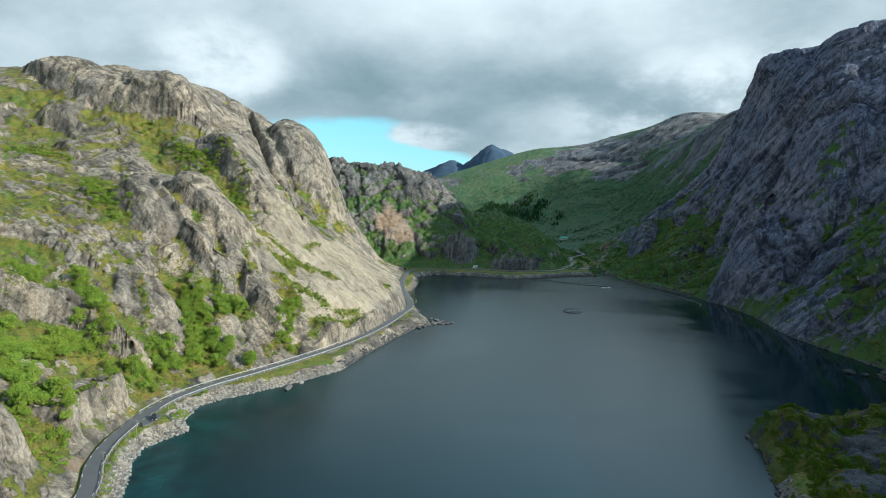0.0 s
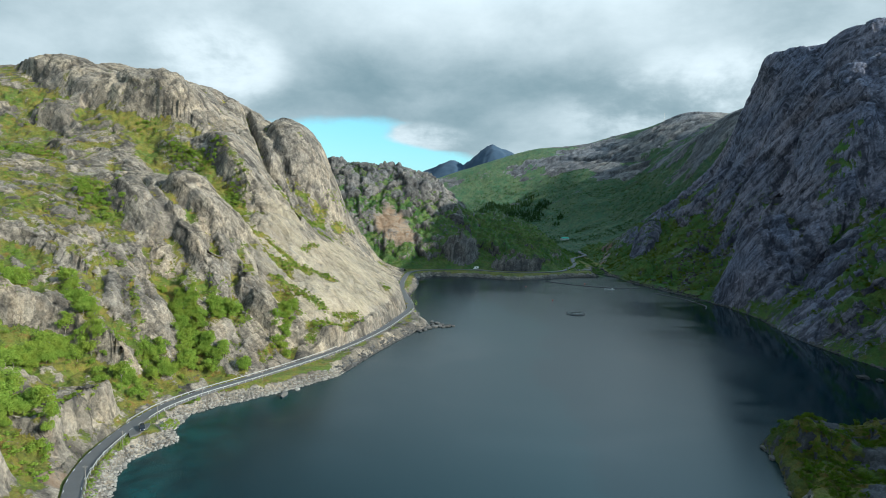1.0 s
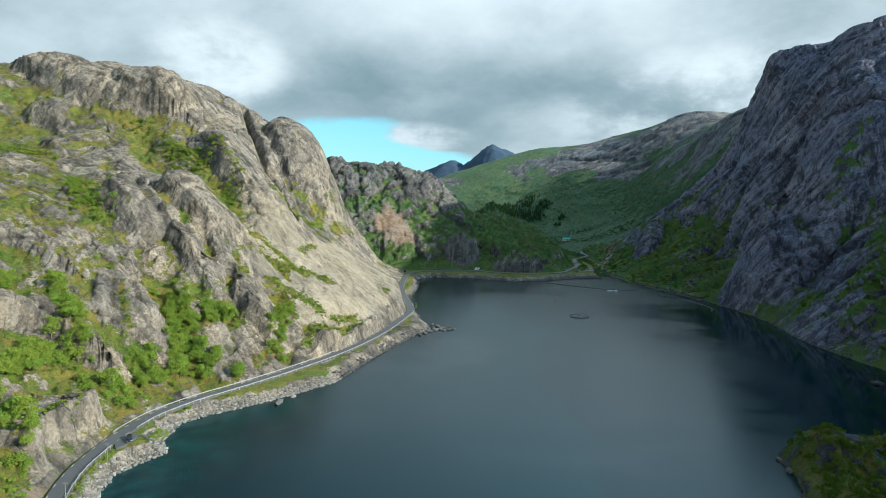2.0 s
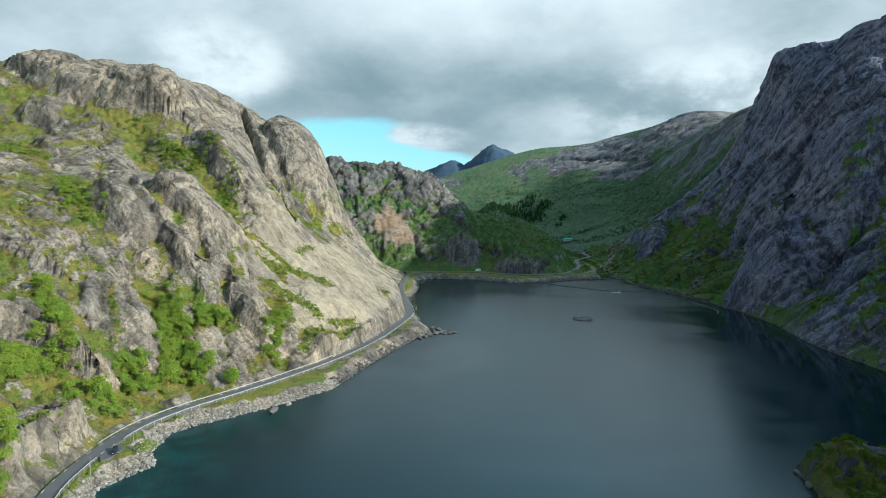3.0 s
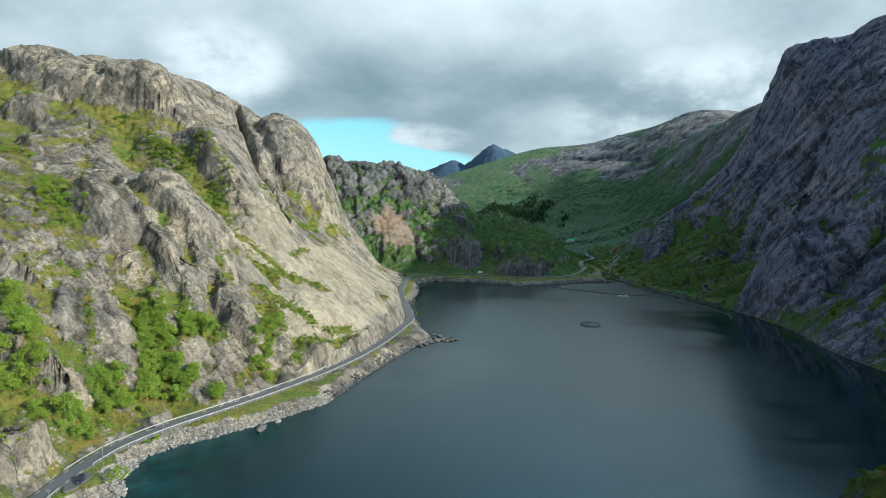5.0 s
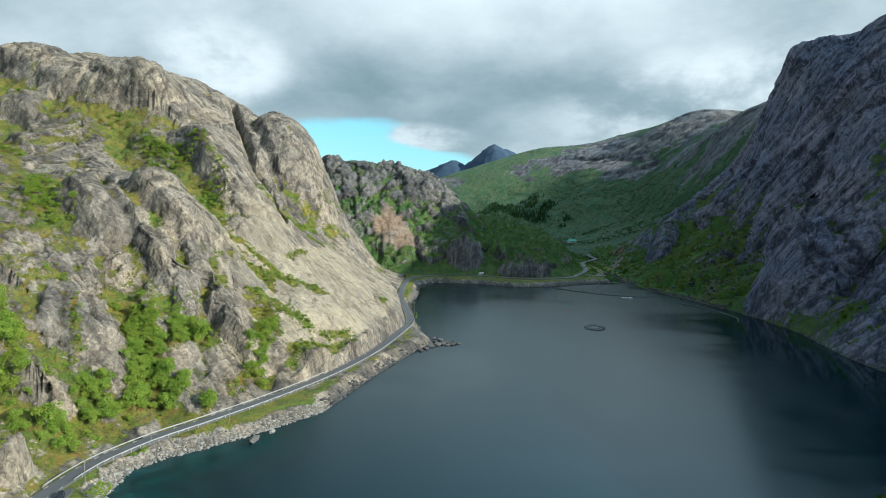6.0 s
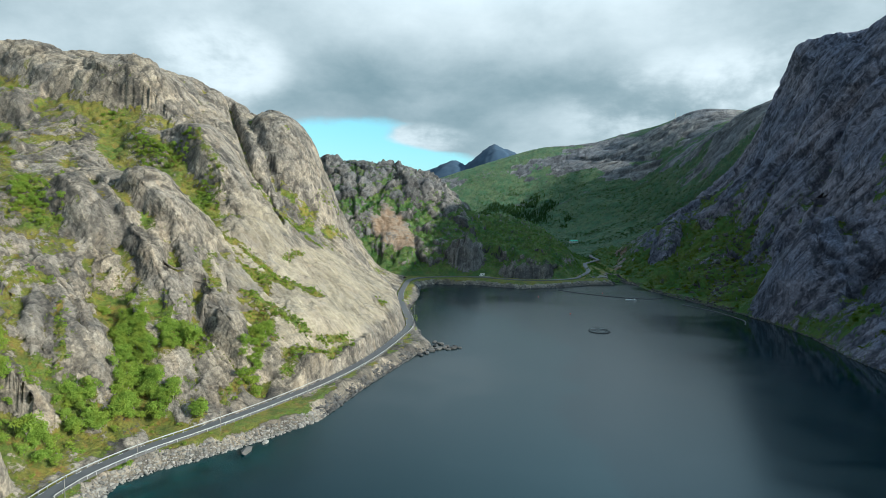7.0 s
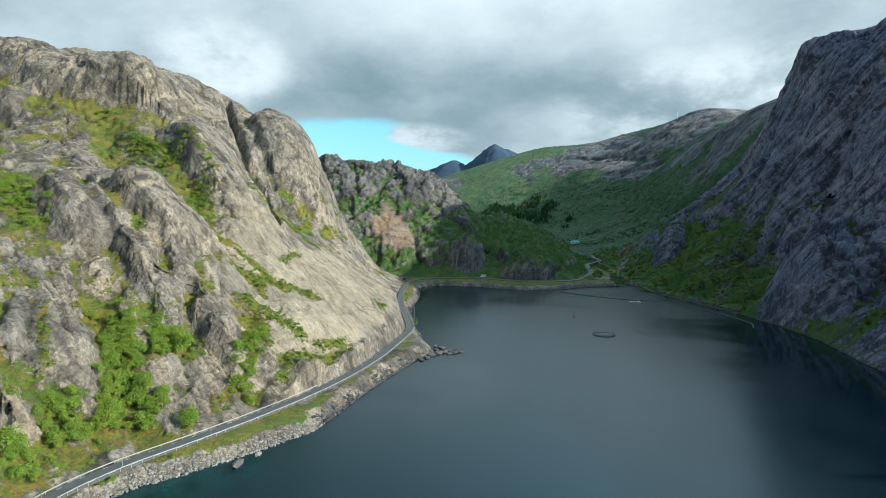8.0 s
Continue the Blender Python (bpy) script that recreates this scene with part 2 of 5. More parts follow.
    earth = n.mix(n.ramp(mid, 0.38, 0.62), (0.23, 0.15, 0.095, 1), (0.37, 0.28, 0.20, 1))
    c = n.mix(n.math("MULTIPLY", soil, n.ramp(n.math("ADD", mid, n.math("MULTIPLY", grain, 0.3)), 0.8, 0.66)), c, earth)
    clump = n.noise(p, 0.16, 6.0, 0.68, 0.5)
    tuft = n.noise(p, 0.9, 6.0, 0.7)
    g = n.mix(n.ramp(n.noise(p, 0.045, 6.0, 0.68), 0.36, 0.64), grass_a, grass_b)
    g = n.mix(n.math("MULTIPLY", n.ramp(n.noise(p, 0.23, 5.0, 0.7), 0.5, 0.68), 0.7), g, (grass_b[0] * 1.1, grass_b[1] * 0.62, grass_b[2], 1))
    g = n.mix(n.math("MULTIPLY", n.ramp(n.noise(p, 0.13, 7.0, 0.72, 0.6), 0.48, 0.6), 0.5), g, tuple(v * 0.42 for v in grass_a[:3]) + (1,))
    g = n.mix(n.math("MULTIPLY", n.ramp(tuft, 0.44, 0.66), 0.48), g, tuple(v * 0.28 for v in grass_a[:3]) + (1,))
    ragged = n.math("ADD", turf, n.math("ADD", n.math("MULTIPLY", n.math("SUBTRACT", clump, 0.5), 2.0), n.math("MULTIPLY", n.math("SUBTRACT", tuft, 0.5), 1.3)))
    mask = n.ramp(ragged, 0.42, 0.6)
    c = n.mix(mask, c, g)
    height = n.math("ADD", n.math("MULTIPLY", mid, 1.7), n.math("ADD", n.math("MULTIPLY", grain, 0.4), n.math("ADD", n.math("MULTIPLY", band, 1.7 * fibre), n.math("MULTIPLY", line, 0.6 * fibre))))
    height = n.math("ADD", height, n.math("MULTIPLY", n.math("ADD", tone, n.math("MULTIPLY", tone2, 0.5)), 0.7 * slabby))
    height = n.math("SUBTRACT", height, n.math("MULTIPLY", joints, 0.6))
    height = n.math("ADD", n.math("MULTIPLY", height, n.math("SUBTRACT", 1.0, n.math("MULTIPLY", mask, 0.8))), n.math("MULTIPLY", n.math("MULTIPLY", n.math("ADD", tuft, clump), 1.3), mask))
    bump = n.add("ShaderNodeBump", {}, Strength=1.0, Distance=1.3 * strength, Height=height)
    finish(n, Base_Color=c, Roughness=0.9, Normal=bump)
    return m


GRASS_A, GRASS_B = (0.115, 0.185, 0.022, 1), (0.26, 0.225, 0.038, 1)
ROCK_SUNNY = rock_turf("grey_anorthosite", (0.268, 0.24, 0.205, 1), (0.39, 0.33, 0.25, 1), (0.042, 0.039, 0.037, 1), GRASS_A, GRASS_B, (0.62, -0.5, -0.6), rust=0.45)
# same rock as ROCK_SUNNY, its colour darkened and blued for the cliff's shade
ROCK_SHADE = rock_turf("shade_blue_anorthosite", (0.18, 0.206, 0.30, 1), (0.28, 0.272, 0.34, 1), (0.02, 0.026, 0.05, 1), (0.06, 0.17, 0.028, 1), (0.125, 0.185, 0.032, 1), (-0.35, 0.5, -0.8), 1.1, 0.8, 1.0, slabby=0.3)
# rock and turf tinted bluish to carry the valley's haze
ROCK_FAR = rock_turf("hazed_valley_rock", (0.2, 0.213, 0.24, 1), (0.27, 0.26, 0.255, 1), (0.045, 0.05, 0.062, 1), (0.075, 0.195, 0.095, 1), (0.15, 0.225, 0.105, 1), (-0.8, -0.1, -0.6), 2.5, 0.45)
# moss over rock, both colours darkened because the headland lies in shade
MOSSY = rock_turf("shade_dark_mossy_rock", (0.07, 0.075, 0.088, 1), (0.10, 0.095, 0.092, 1), (0.02, 0.022, 0.027, 1), (0.06, 0.125, 0.01, 1), (0.17, 0.15, 0.014, 1), (-0.5, 0.2, -0.6))


ROCK_HILL = rock_turf("hill_rock", (0.15, 0.152, 0.158, 1), (0.23, 0.212, 0.19, 1), (0.035, 0.037, 0.042, 1), (0.068, 0.175, 0.042, 1), (0.155, 0.22, 0.052, 1), (-0.5, -0.4, -0.7), 1.8, 0.8)


def hazed_mountain():
    m, n = material("hazed_mountain_rock")
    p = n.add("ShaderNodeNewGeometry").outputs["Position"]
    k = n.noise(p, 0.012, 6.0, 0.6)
    # distance haze put into the rock colour as blue
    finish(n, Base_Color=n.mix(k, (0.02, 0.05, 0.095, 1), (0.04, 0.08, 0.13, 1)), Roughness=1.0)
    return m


def water_material():
    m, n = material("fjord_water")
    p = n.add("ShaderNodeNewGeometry").outputs["Position"]
    shoal = n.add("ShaderNodeAttribute", {"attribute_name": "shoal"}).outputs["Fac"]
    lee = n.add("ShaderNodeAttribute", {"attribute_name": "lee"}).outputs["Fac"]
    wind = n.noise(n.scaled(p, (0.009, 0.016, 1)), 1.0, 6.0, 0.6, 1.2)
    ripple = n.noise(n.scaled(p, (0.5, 0.9, 1)), 1.0, 3.0, 0.6)
    swell = n.noise(n.scaled(p, (0.07, 0.13, 1)), 1.0, 4.0, 0.6)
    bed = n.noise(p, 0.12, 4.0, 0.6)
    c = n.mix(n.math("MULTIPLY", shoal, n.ramp(bed, 0.25, 0.7)), (0.0, 0.013, 0.018, 1), (0.004, 0.05, 0.055, 1))
    h = n.math("ADD", n.math("MULTIPLY", ripple, 0.2), n.math("MULTIPLY", swell, 0.12))
    bump = n.add("ShaderNodeBump", {}, Strength=0.16, Distance=0.5, Height=h)
    b = finish(n, Base_Color=c, Roughness=n.ramp(n.math("ADD", lee, n.math("MULTIPLY", n.math("SUBTRACT", n.noise(n.scaled(p, (0.012, 0.045, 1), (0, 0, 0.35)), 1.0, 6.0, 0.62, 0.8), 0.5), 1.6)), 0.25, 0.8, n.ramp(wind, 0.3, 0.5, 0.16, 0.23), 0.03), IOR=1.333, Normal=bump)
    b.inputs["Specular IOR Level"].default_value = 0.52
    b.inputs["Specular Tint"].default_value = (0.5, 0.88, 1.0, 1)
    return m


def asphalt_material():
    m, n = material("asphalt")
    p = n.add("ShaderNodeNewGeometry").outputs["Position"]
    c = n.mix(n.noise(p, 0.25, 5.0, 0.6), (0.07, 0.072, 0.077, 1), (0.125, 0.126, 0.13, 1))
    finish(n, Base_Color=c, Roughness=0.62)
    return m


WATER, ASPHALT, HAZE_BLUE = water_material(), asphalt_material(), hazed_mountain()
PAINT = plain("white_road_paint", (0.72, 0.72, 0.68), 0.7)
STEEL = plain("galvanised_steel", (0.42, 0.44, 0.44), 0.55, 0.3)

# ---------------------------------------------------------------- plan of the shore and the road
ROAD_Y = [60, 150, 169, 187, 204, 222, 240, 262, 285, 314, 337, 368, 404, 435, 478, 530, 580, 640]
ROAD_X = [-84, -98, -107, -111.5, -112.5, -111, -104, -89, -74, -58, -48, -38, -30, -25, -30, -38, -41, -40]
SHORE_LEFT = [(-70, 60), (-93, 158), (-97, 168), (-102, 180), (-104, 190), (-100, 198), (-95, 206), (-101, 214), (-102, 231), (-94, 241), (-86, 247),
              (-74, 259), (-65, 268), (-52, 284), (-42, 317), (-30, 351), (-20, 378), (-13, 388), (-7, 394), (-10, 404), (-16, 424), (-22, 455), (-31, 523), (-26, 576), (-27, 640)]
SHORE_FAR = [(-12, 656), (31, 652), (74, 633), (107, 640), (151, 664), (184, 673), (183, 690), (189, 720), (199, 752), (205, 750), (198, 716), (196, 690), (205, 665)]
SHORE_RIGHT = [(204, 632), (217, 588), (229, 546), (238, 516), (244, 468), (244, 440), (234, 383), (233, 360), (236, 333), (239, 299), (225, 285), (222, 250),
               (190, 226), (150, 218), (128, 216), (117, 210), (115, 195), (108, 178), (101, 160), (112, 60)]


def road_x(y):
    return bend(ROAD_Y, ROAD_X, np.asarray(y, float))


def shore_distance(x, y):
    """Metres from the shoreline: plus on land, minus on the fjord."""
    line = np.array([(-60, -900)] + SHORE_LEFT + SHORE_FAR + SHORE_RIGHT + [(160, -900)], float)
    d2 = np.full(np.shape(x), 1e12)
    inside = np.zeros(np.shape(x), bool)
    for a, b in zip(line, np.roll(line, -1, axis=0)):
        e = b - a
        t = np.clip(((x - a[0]) * e[0] + (y - a[1]) * e[1]) / (e @ e), 0, 1)
        d2 = np.minimum(d2, (x - a[0] - t * e[0]) ** 2 + (y - a[1] - t * e[1]) ** 2)
        if e[1] != 0:
            inside ^= ((a[1] > y) != (b[1] > y)) & (x < (b[0] - a[0]) * (y - a[1]) / e[1] + a[0])
    return np.where(inside, -1, 1) * np.sqrt(d2)


def structure(name, me, mat, label, category="", kind="structure"):
    ob = new(name, me)
    me.materials.append(mat)
    return tagged(ob, label, category or name.replace("_", " "), kind=kind)


# ---------------------------------------------------------------- ground and water
def ground():
    X, Y = np.meshgrid(axis((-5000, -1000, 500), (-1000, -200, 80), (-200, -130, 7), (-130, 260, 2.0), (260, 400, 10), (400, 1000, 60), (1000, 5000, 500)),
                       axis((-3000, -500, 500), (-500, 100, 60), (100, 480, 2.0), (480, 760, 3.0), (760, 1300, 30), (1300, 5000, 400)))
    d = shore_distance(X, Y)
    p = np.stack([X.ravel(), Y.ravel(), X.ravel() * 0], 1)
    rough = fbm(p / 4.0, 3, 0.6, 3).reshape(X.shape)
    left = smooth(-X, -30, 20)
    rise = np.where(d > 0, 4.4 * smooth(d, 0.0, 6.5), np.maximum(d * 0.55, -14))
    rise = rise * np.where((X > 100) & (rise > 0), 1 - 0.85 * smooth(X, 192, 205), 1)
    Z = rise + rough * np.where(np.abs(d) < 6, 0.55, 0.12) * (np.abs(d) < 40)
    turf = smooth(d + rough * 2.5, 3.5, 6.0)
    outcrop = fbm(p / 6.0, 4, 0.6, 8).reshape(X.shape)
    wild = smooth(Y, 285, 305) * smooth(X, 20, -5)
    Z = Z + wild * smooth(d, 0, 1.5) * smooth(d, 9, 6) * (2.2 * np.abs(outcrop) + 0.7 * rough)
    turf = turf - wild * (0.75 * smooth(outcrop, -0.25, 0.15) + 0.25 * smooth(d, 7, 4))
    far = Y > 470
    turf = np.where(far, smooth(d + rough * 3, 3, 8), turf)
    P = np.stack([X, Y, Z], 2)
    me = grid_mesh("ground", P, {"turf": turf, "crease": np.maximum(wild * (0.5 + 0.5 * smooth(np.abs(outcrop), 0.3, 0.05)), np.where(far, 0.95, 0.75) * smooth(d, np.where(far, 6, 5), 0))})
    structure("ground", me, ROCK_SUNNY, "grassy shore strip and stony fjord bed", "ground")


def water():
    X, Y = np.meshgrid(axis((-400, -130, 30), (-130, 0, 3), (0, 420, 15)), axis((-900, 100, 60), (100, 330, 3), (330, 800, 10)))
    d = shore_distance(X, Y)
    shoal = smooth(d, -36, -3) * smooth(Y, 330, 200) * smooth(X, -20, -70)
    # sheltered water under the cliff and along the far shore
    lee = np.maximum(smooth(d, -95, -10) * smooth(X, 100, 190) * smooth(Y, 560, 430), 0.55 * smooth(d, -18, -3) * smooth(Y, 480, 560))
    me = grid_mesh("water", np.stack([X, Y, X * 0], 2), {"shoal": shoal, "lee": lee})
    structure("water", me, WATER, "calm dark blue-grey fjord water with faint ripples", "water")


# ---------------------------------------------------------------- mountains
def weather(P, seed, sizes, depths, along=(1, 1, 1), fine=0.5, turned=None, blocky=0.5):
    """Pushes a sheet of points out and in along its normals: slabs, rounded or blocky, with clefts between them."""
    N = normals(P)
    flat = (P if turned is None else turned).reshape(-1, 3) * np.array(along)
    warp = np.stack([fbm(flat / 30.0 + 31 * k, 2, 0.5, seed + 40 + k) for k in range(3)], 1) * 7.0
    push = np.zeros(len(flat))
    crease = np.zeros(len(flat))
    for k, (size, depth) in enumerate(zip(sizes, depths)):
        f1, f2, tag, way = cells((flat + warp * min(1, size / 25)) / size, seed + 11 * k)
        edge = f2 - f1
        round_ = 1.25 * np.clip(edge, 0, 0.8) ** 0.6 + 0.6 * (tag - 0.5) - 0.7
        turn = 2 * math.pi * np.stack([tag * 7.0, tag * 13.0, tag * 29.0], 1)
        block = 0.8 * (tag - 0.5) + 0.7 * (np.cos(turn) * way).sum(1) - 0.45 * smooth(edge, 0.12, 0.0)
        push += depth * ((1 - blocky) * round_ + blocky * block)
        # mask of the clefts; the rock material paints shade along it
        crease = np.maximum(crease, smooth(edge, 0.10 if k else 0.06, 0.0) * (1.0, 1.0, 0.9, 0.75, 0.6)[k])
    push += fine * fbm(flat / 5.0, 4, 0.6, seed + 70) + 2.0 * fine * fbm(flat / 17.0, 3, 0.5, seed + 80)
    r, c = P.shape[:2]
    push = push * (0.45 + 0.55 * smooth(np.abs(N[:, :, 2]).ravel(), 0.25, 0.55))
    return N * push.reshape(r, c, 1), crease.reshape(r, c), N


def turf_mask(P, steep_lo, steep_hi, hollow, seed, cellsize, bias=0.0):
    """Turf grows in hollows, on ledges and where a slope is gentle."""
    N = normals(np.stack([blur(P[:, :, k], 2) for k in range(3)], 2))
    Z = P[:, :, 2]
    low = blur(Z, 10) - Z
    low2 = blur(Z, 26) - Z
    k = fbm(P.reshape(-1, 3) / cellsize, 5, 0.6, seed).reshape(Z.shape)
    gentle = smooth(N[:, :, 2], steep_lo, steep_hi)
    return np.clip(0.42 * gentle + hollow * np.clip(low, -2, 3) + 0.5 * hollow * np.clip(low2, -4, 5) + 0.55 * k + bias, 0, 1)


LEFT_OFFSETS = (3, 8, 30, 60, 100, 150, 220, 320, 560)
LEFT_SECTIONS = (
    (60, (4, 6, 15, 29, 48, 69, 96, 127, 189)),
    (140, (4, 6, 16, 29, 47, 70, 98, 124, 187)),
    (190, (4, 9, 22, 32, 50, 76, 105, 126, 192)),
    (230, (4, 6, 17, 28, 48, 75, 104, 128, 192)),
    (270, (4, 7, 18, 36, 53, 69, 97, 127, 188)),
    (310, (4, 9, 24, 36, 58, 76, 93, 124, 185)),
    (360, (4, 12, 29, 43, 69, 91, 95, 119, 185)),
    (420, (4, 17, 31, 50, 81, 103, 107, 118, 187)),
    (490, (4, 20, 34, 53, 82, 128, 141, 132, 198)),
    (560, (4, 9, 32, 76, 138, 153, 194, 186, 204)),
    (630, (4, 6, 16, 62, 140, 170, 206, 226, 214)),
)
LEFT_END = ((760, (4, 5, 8, 32, 63, 101, 162, 223, 218)),)


def line_distance(x, y, pts):
    """Distance to a line of points, and how far it lies to the line's left."""
    best, side = np.full(np.shape(x), 1e9), np.zeros(np.shape(x))
    for (ax, ay), (bx, by) in zip(pts[:-1], pts[1:]):
        ex, ey = bx - ax, by - ay
        t = np.clip(((x - ax) * ex + (y - ay) * ey) / (ex * ex + ey * ey), 0, 1)
        d = np.hypot(x - ax - t * ex, y - ay - t * ey)
        cross = (ex * (y - ay) - ey * (x - ax)) / math.hypot(ex, ey)
        near = d < best
        best, side = np.where(near, d, best), np.where(near, np.where(cross > 0, d, -d), side)
    return best, side


def spots(x, y, places, soft=0.5, seed=3):
    """1 inside round patches (x, y, radius), with ragged rims."""
    out = np.zeros(np.shape(x))
    p = np.stack([np.ravel(x), np.ravel(y), np.ravel(x) * 0], 1)
    rag = 1 + 0.7 * fbm(p / 9.0, 4, 0.6, seed).reshape(np.shape(x))
    for px, py, r in places:
        out = np.maximum(out, smooth(np.hypot(x - px, y - py) / r * rag, 1.25, 1.25 - soft))
    return out


class Relief:
    """Bosses, scarps and gullies laid on a field of heights."""

    def __init__(self, X, Y, Z):
        self.X, self.Y, self.Z = X, Y, Z

    def boss(self, x, y, h, long, wide, turn=0.0):
        c, s = math.cos(radians(turn)), math.sin(radians(turn))
        a = ((self.X - x) * c + (self.Y - y) * s) / long
        b = (-(self.X - x) * s + (self.Y - y) * c) / wide
        self.Z = self.Z + h * np.clip(1 - (a * a + b * b), 0, 1) ** 0.55

    def dome(self, x, y, h, long, wide, turn=0.0):
        """A whaleback along turn, steep on its right-hand side and easing off to its left."""
        c, s = math.cos(radians(turn)), math.sin(radians(turn))
        a = ((self.X - x) * c + (self.Y - y) * s) / long
        b = (-(self.X - x) * s + (self.Y - y) * c) / wide
        self.Z = self.Z + h * np.sqrt(np.clip(1 - a * a - 0.25 * b * b, 0, 1)) * smooth(b, -1.0, -0.5) * np.clip(1 - (np.clip(b + 0.4, 0, 9) / 1.9) ** 2, 0, 1)

    def gully(self, pts, width, depth):
        d, _ = line_distance(self.X, self.Y, pts)
        self.Z = self.Z - depth * np.exp(-(d / width) ** 2)

    def scarp(self, pts, height, width, back):
        """The ground left of the line stands higher and eases off over the distance back."""
        d, side = line_distance(self.X, self.Y, pts)
        self.Z = self.Z + height * smooth(side, -width, width) * smooth(d, back, back * 0.25)


# vegetation on the sunny mountain: lines of (x, y, radius)
MEADOWS = (
    [(-429, 557, 11), (-398, 550, 12), (-369, 544, 9), (-364, 561, 7)], [(-326, 521, 5), (-304, 528, 6), (-276, 522, 4)], [(-392, 521, 6), (-377, 509, 6)],
    [(-313, 511, 6), (-293, 517, 5), (-273, 513, 7)], [(-268, 520, 7), (-252, 499, 9), (-226, 471, 14), (-196, 449, 16), (-166, 435, 14), (-149, 415, 9)],
    [(-214, 444, 6), (-195, 441, 8), (-176, 445, 11)], [(-371, 478, 8), (-342, 471, 9), (-301, 451, 6), (-287, 468, 6), (-268, 476, 5)])
SWARDS = (
    [(-305, 425, 3), (-290, 433, 4), (-251, 389, 5), (-239, 380, 5)], [(-287, 378, 3), (-264, 375, 3)], [(-243, 311, 6), (-222, 291, 6), (-229, 318, 5), (-222, 323, 4)],
    [(-211, 309, 3.5), (-196, 309, 4), (-188, 327, 4), (-177, 332, 3)], [(-210, 279, 5), (-197, 279, 5)], [(-191, 284, 3), (-188, 280, 2)], [(-181, 285, 3.5), (-170, 286, 5)],
    [(-209, 266, 3), (-203, 265, 2)])
HOLLOWS = (
    [(-236, 374, 4.5), (-220, 362, 7), (-198, 335, 7), (-186, 328, 4.5)], [(-353, 468, 6), (-334, 465, 6), (-290, 440, 5)], [(-266, 515, 6), (-250, 496, 7)],
    [(-198, 454, 7), (-179, 452, 6), (-181, 446, 5)], [(-154, 425, 7), (-146, 409, 7)], [(-224, 478, 5), (-205, 456, 5)], [(-365, 538, 4), (-349, 541, 3)], [(-353, 530, 3), (-374, 509, 3)])
SEAMS = (
    [(-131, 443, 2.4), (-115, 445, 5), (-110, 480, 5), (-107, 512, 4)], [(-116, 508, 2.6), (-105, 541, 4), (-99, 574, 2.4)],
    [(-126, 383, 1.6), (-117, 384, 2), (-107, 382, 2.4), (-94, 375, 4.2), (-84, 381, 3), (-74, 383, 3)], [(-113, 369, 2), (-102, 370, 3.8), (-96, 364, 2.4)],
    [(-99, 348, 2.6), (-84, 344, 4), (-70, 341, 2.6)], [(-102, 345, 3), (-89, 335, 4.2), (-82, 324, 3.2)], [(-96, 522, 5), (-88, 546, 3.4)], [(-98, 401, 1.6), (-93, 419, 2.6)])
TUFTS = (
    [(-101, 471, 2.4), (-91, 470, 2.4)], [(-42, 423, 3.4), (-43, 425, 3)], [(-63, 343, 2), (-52, 359, 2.2)], [(-73, 319, 3), (-62, 335, 2.4)], [(-131, 515, 2.4), (-123, 517, 2.4)],
    [(-116, 335, 2.3), (-114, 339, 2.4)], [(-119, 313, 1.8), (-118, 314, 1.8)], [(-138, 549, 1.9), (-137, 549, 2)], [(-186, 249, 3.5), (-185, 240, 3)], [(-187, 268, 2.5), (-189, 260, 2.5)],
    [(-179, 273, 2.5), (-170, 264, 3.4), (-159, 253, 3), (-149, 247, 3)])
LOW_TURF = (
    [(-171, 279, 3), (-167, 292, 3)], [(-72, 310, 3), (-66, 322, 3.2), (-58, 338, 2.6), (-50, 354, 1.8)], [(-138, 249, 2.5), (-146, 249, 2)], [(-151, 281, 2), (-138, 261, 2.2)], [(-129, 249, 2.5), (-124, 253, 2.6), (-120, 256, 2)],
    [(-109, 307, 3.5), (-117, 302, 3.8), (-127, 311, 3.8)], [(-117, 239, 2.7), (-124, 236, 2.5), (-117, 233, 2)], [(-128, 199, 6), (-126, 207, 3)], [(-165, 293, 2.5), (-160, 290, 2)],
    [(-138, 263, 2.2), (-138, 257, 2)], [(-122, 249, 2.4), (-126, 257, 2)], [(-103, 301, 2.6), (-105, 295, 2.4)], [(-88, 281, 1.8), (-86, 298, 2)], [(-124, 171, 9), (-118, 167, 6), (-132, 166, 8)])
BIRCH_LINES = (
    [(-147, 306, 2.6), (-141, 304, 3.8), (-129, 292, 5.2), (-120, 280, 5.8), (-116, 269, 7), (-107, 273, 3.6)], [(-117, 302, 4.2), (-109, 301, 4.2)], [(-132, 254, 3.5), (-121, 249, 4.2)],
    [(-163, 209, 4), (-159, 216, 5.6), (-159, 236, 4.4), (-152, 241, 5), (-144, 241, 3)], [(-151, 196, 4), (-136, 187, 5.4), (-133, 179, 3.4)], [(-136, 229, 3), (-130, 233, 3), (-124, 230, 2.6)],
    [(-189, 260, 2.2), (-191, 249, 2.4)], [(-152, 249, 2), (-171, 264, 2.3)], [(-87, 326, 3.4), (-86, 316, 3.4), (-86, 303, 3.2)])
BIRCH_SPOTS = (
    [(-176, 224, 2.6), (-172, 220, 3)], [(-121, 176, 2), (-120, 173, 2)], [(-113, 257, 3.2), (-116, 253, 2.8)], [(-116, 287, 2.8), (-113, 298, 2.4)], [(-126, 258, 2.5), (-132, 252, 2.2)],
    [(-83, 301, 2.7), (-83, 295, 2.3)], [(-93, 270, 2.1), (-92, 271, 2)], [(-128, 233, 2.8), (-119, 229, 2.4)])


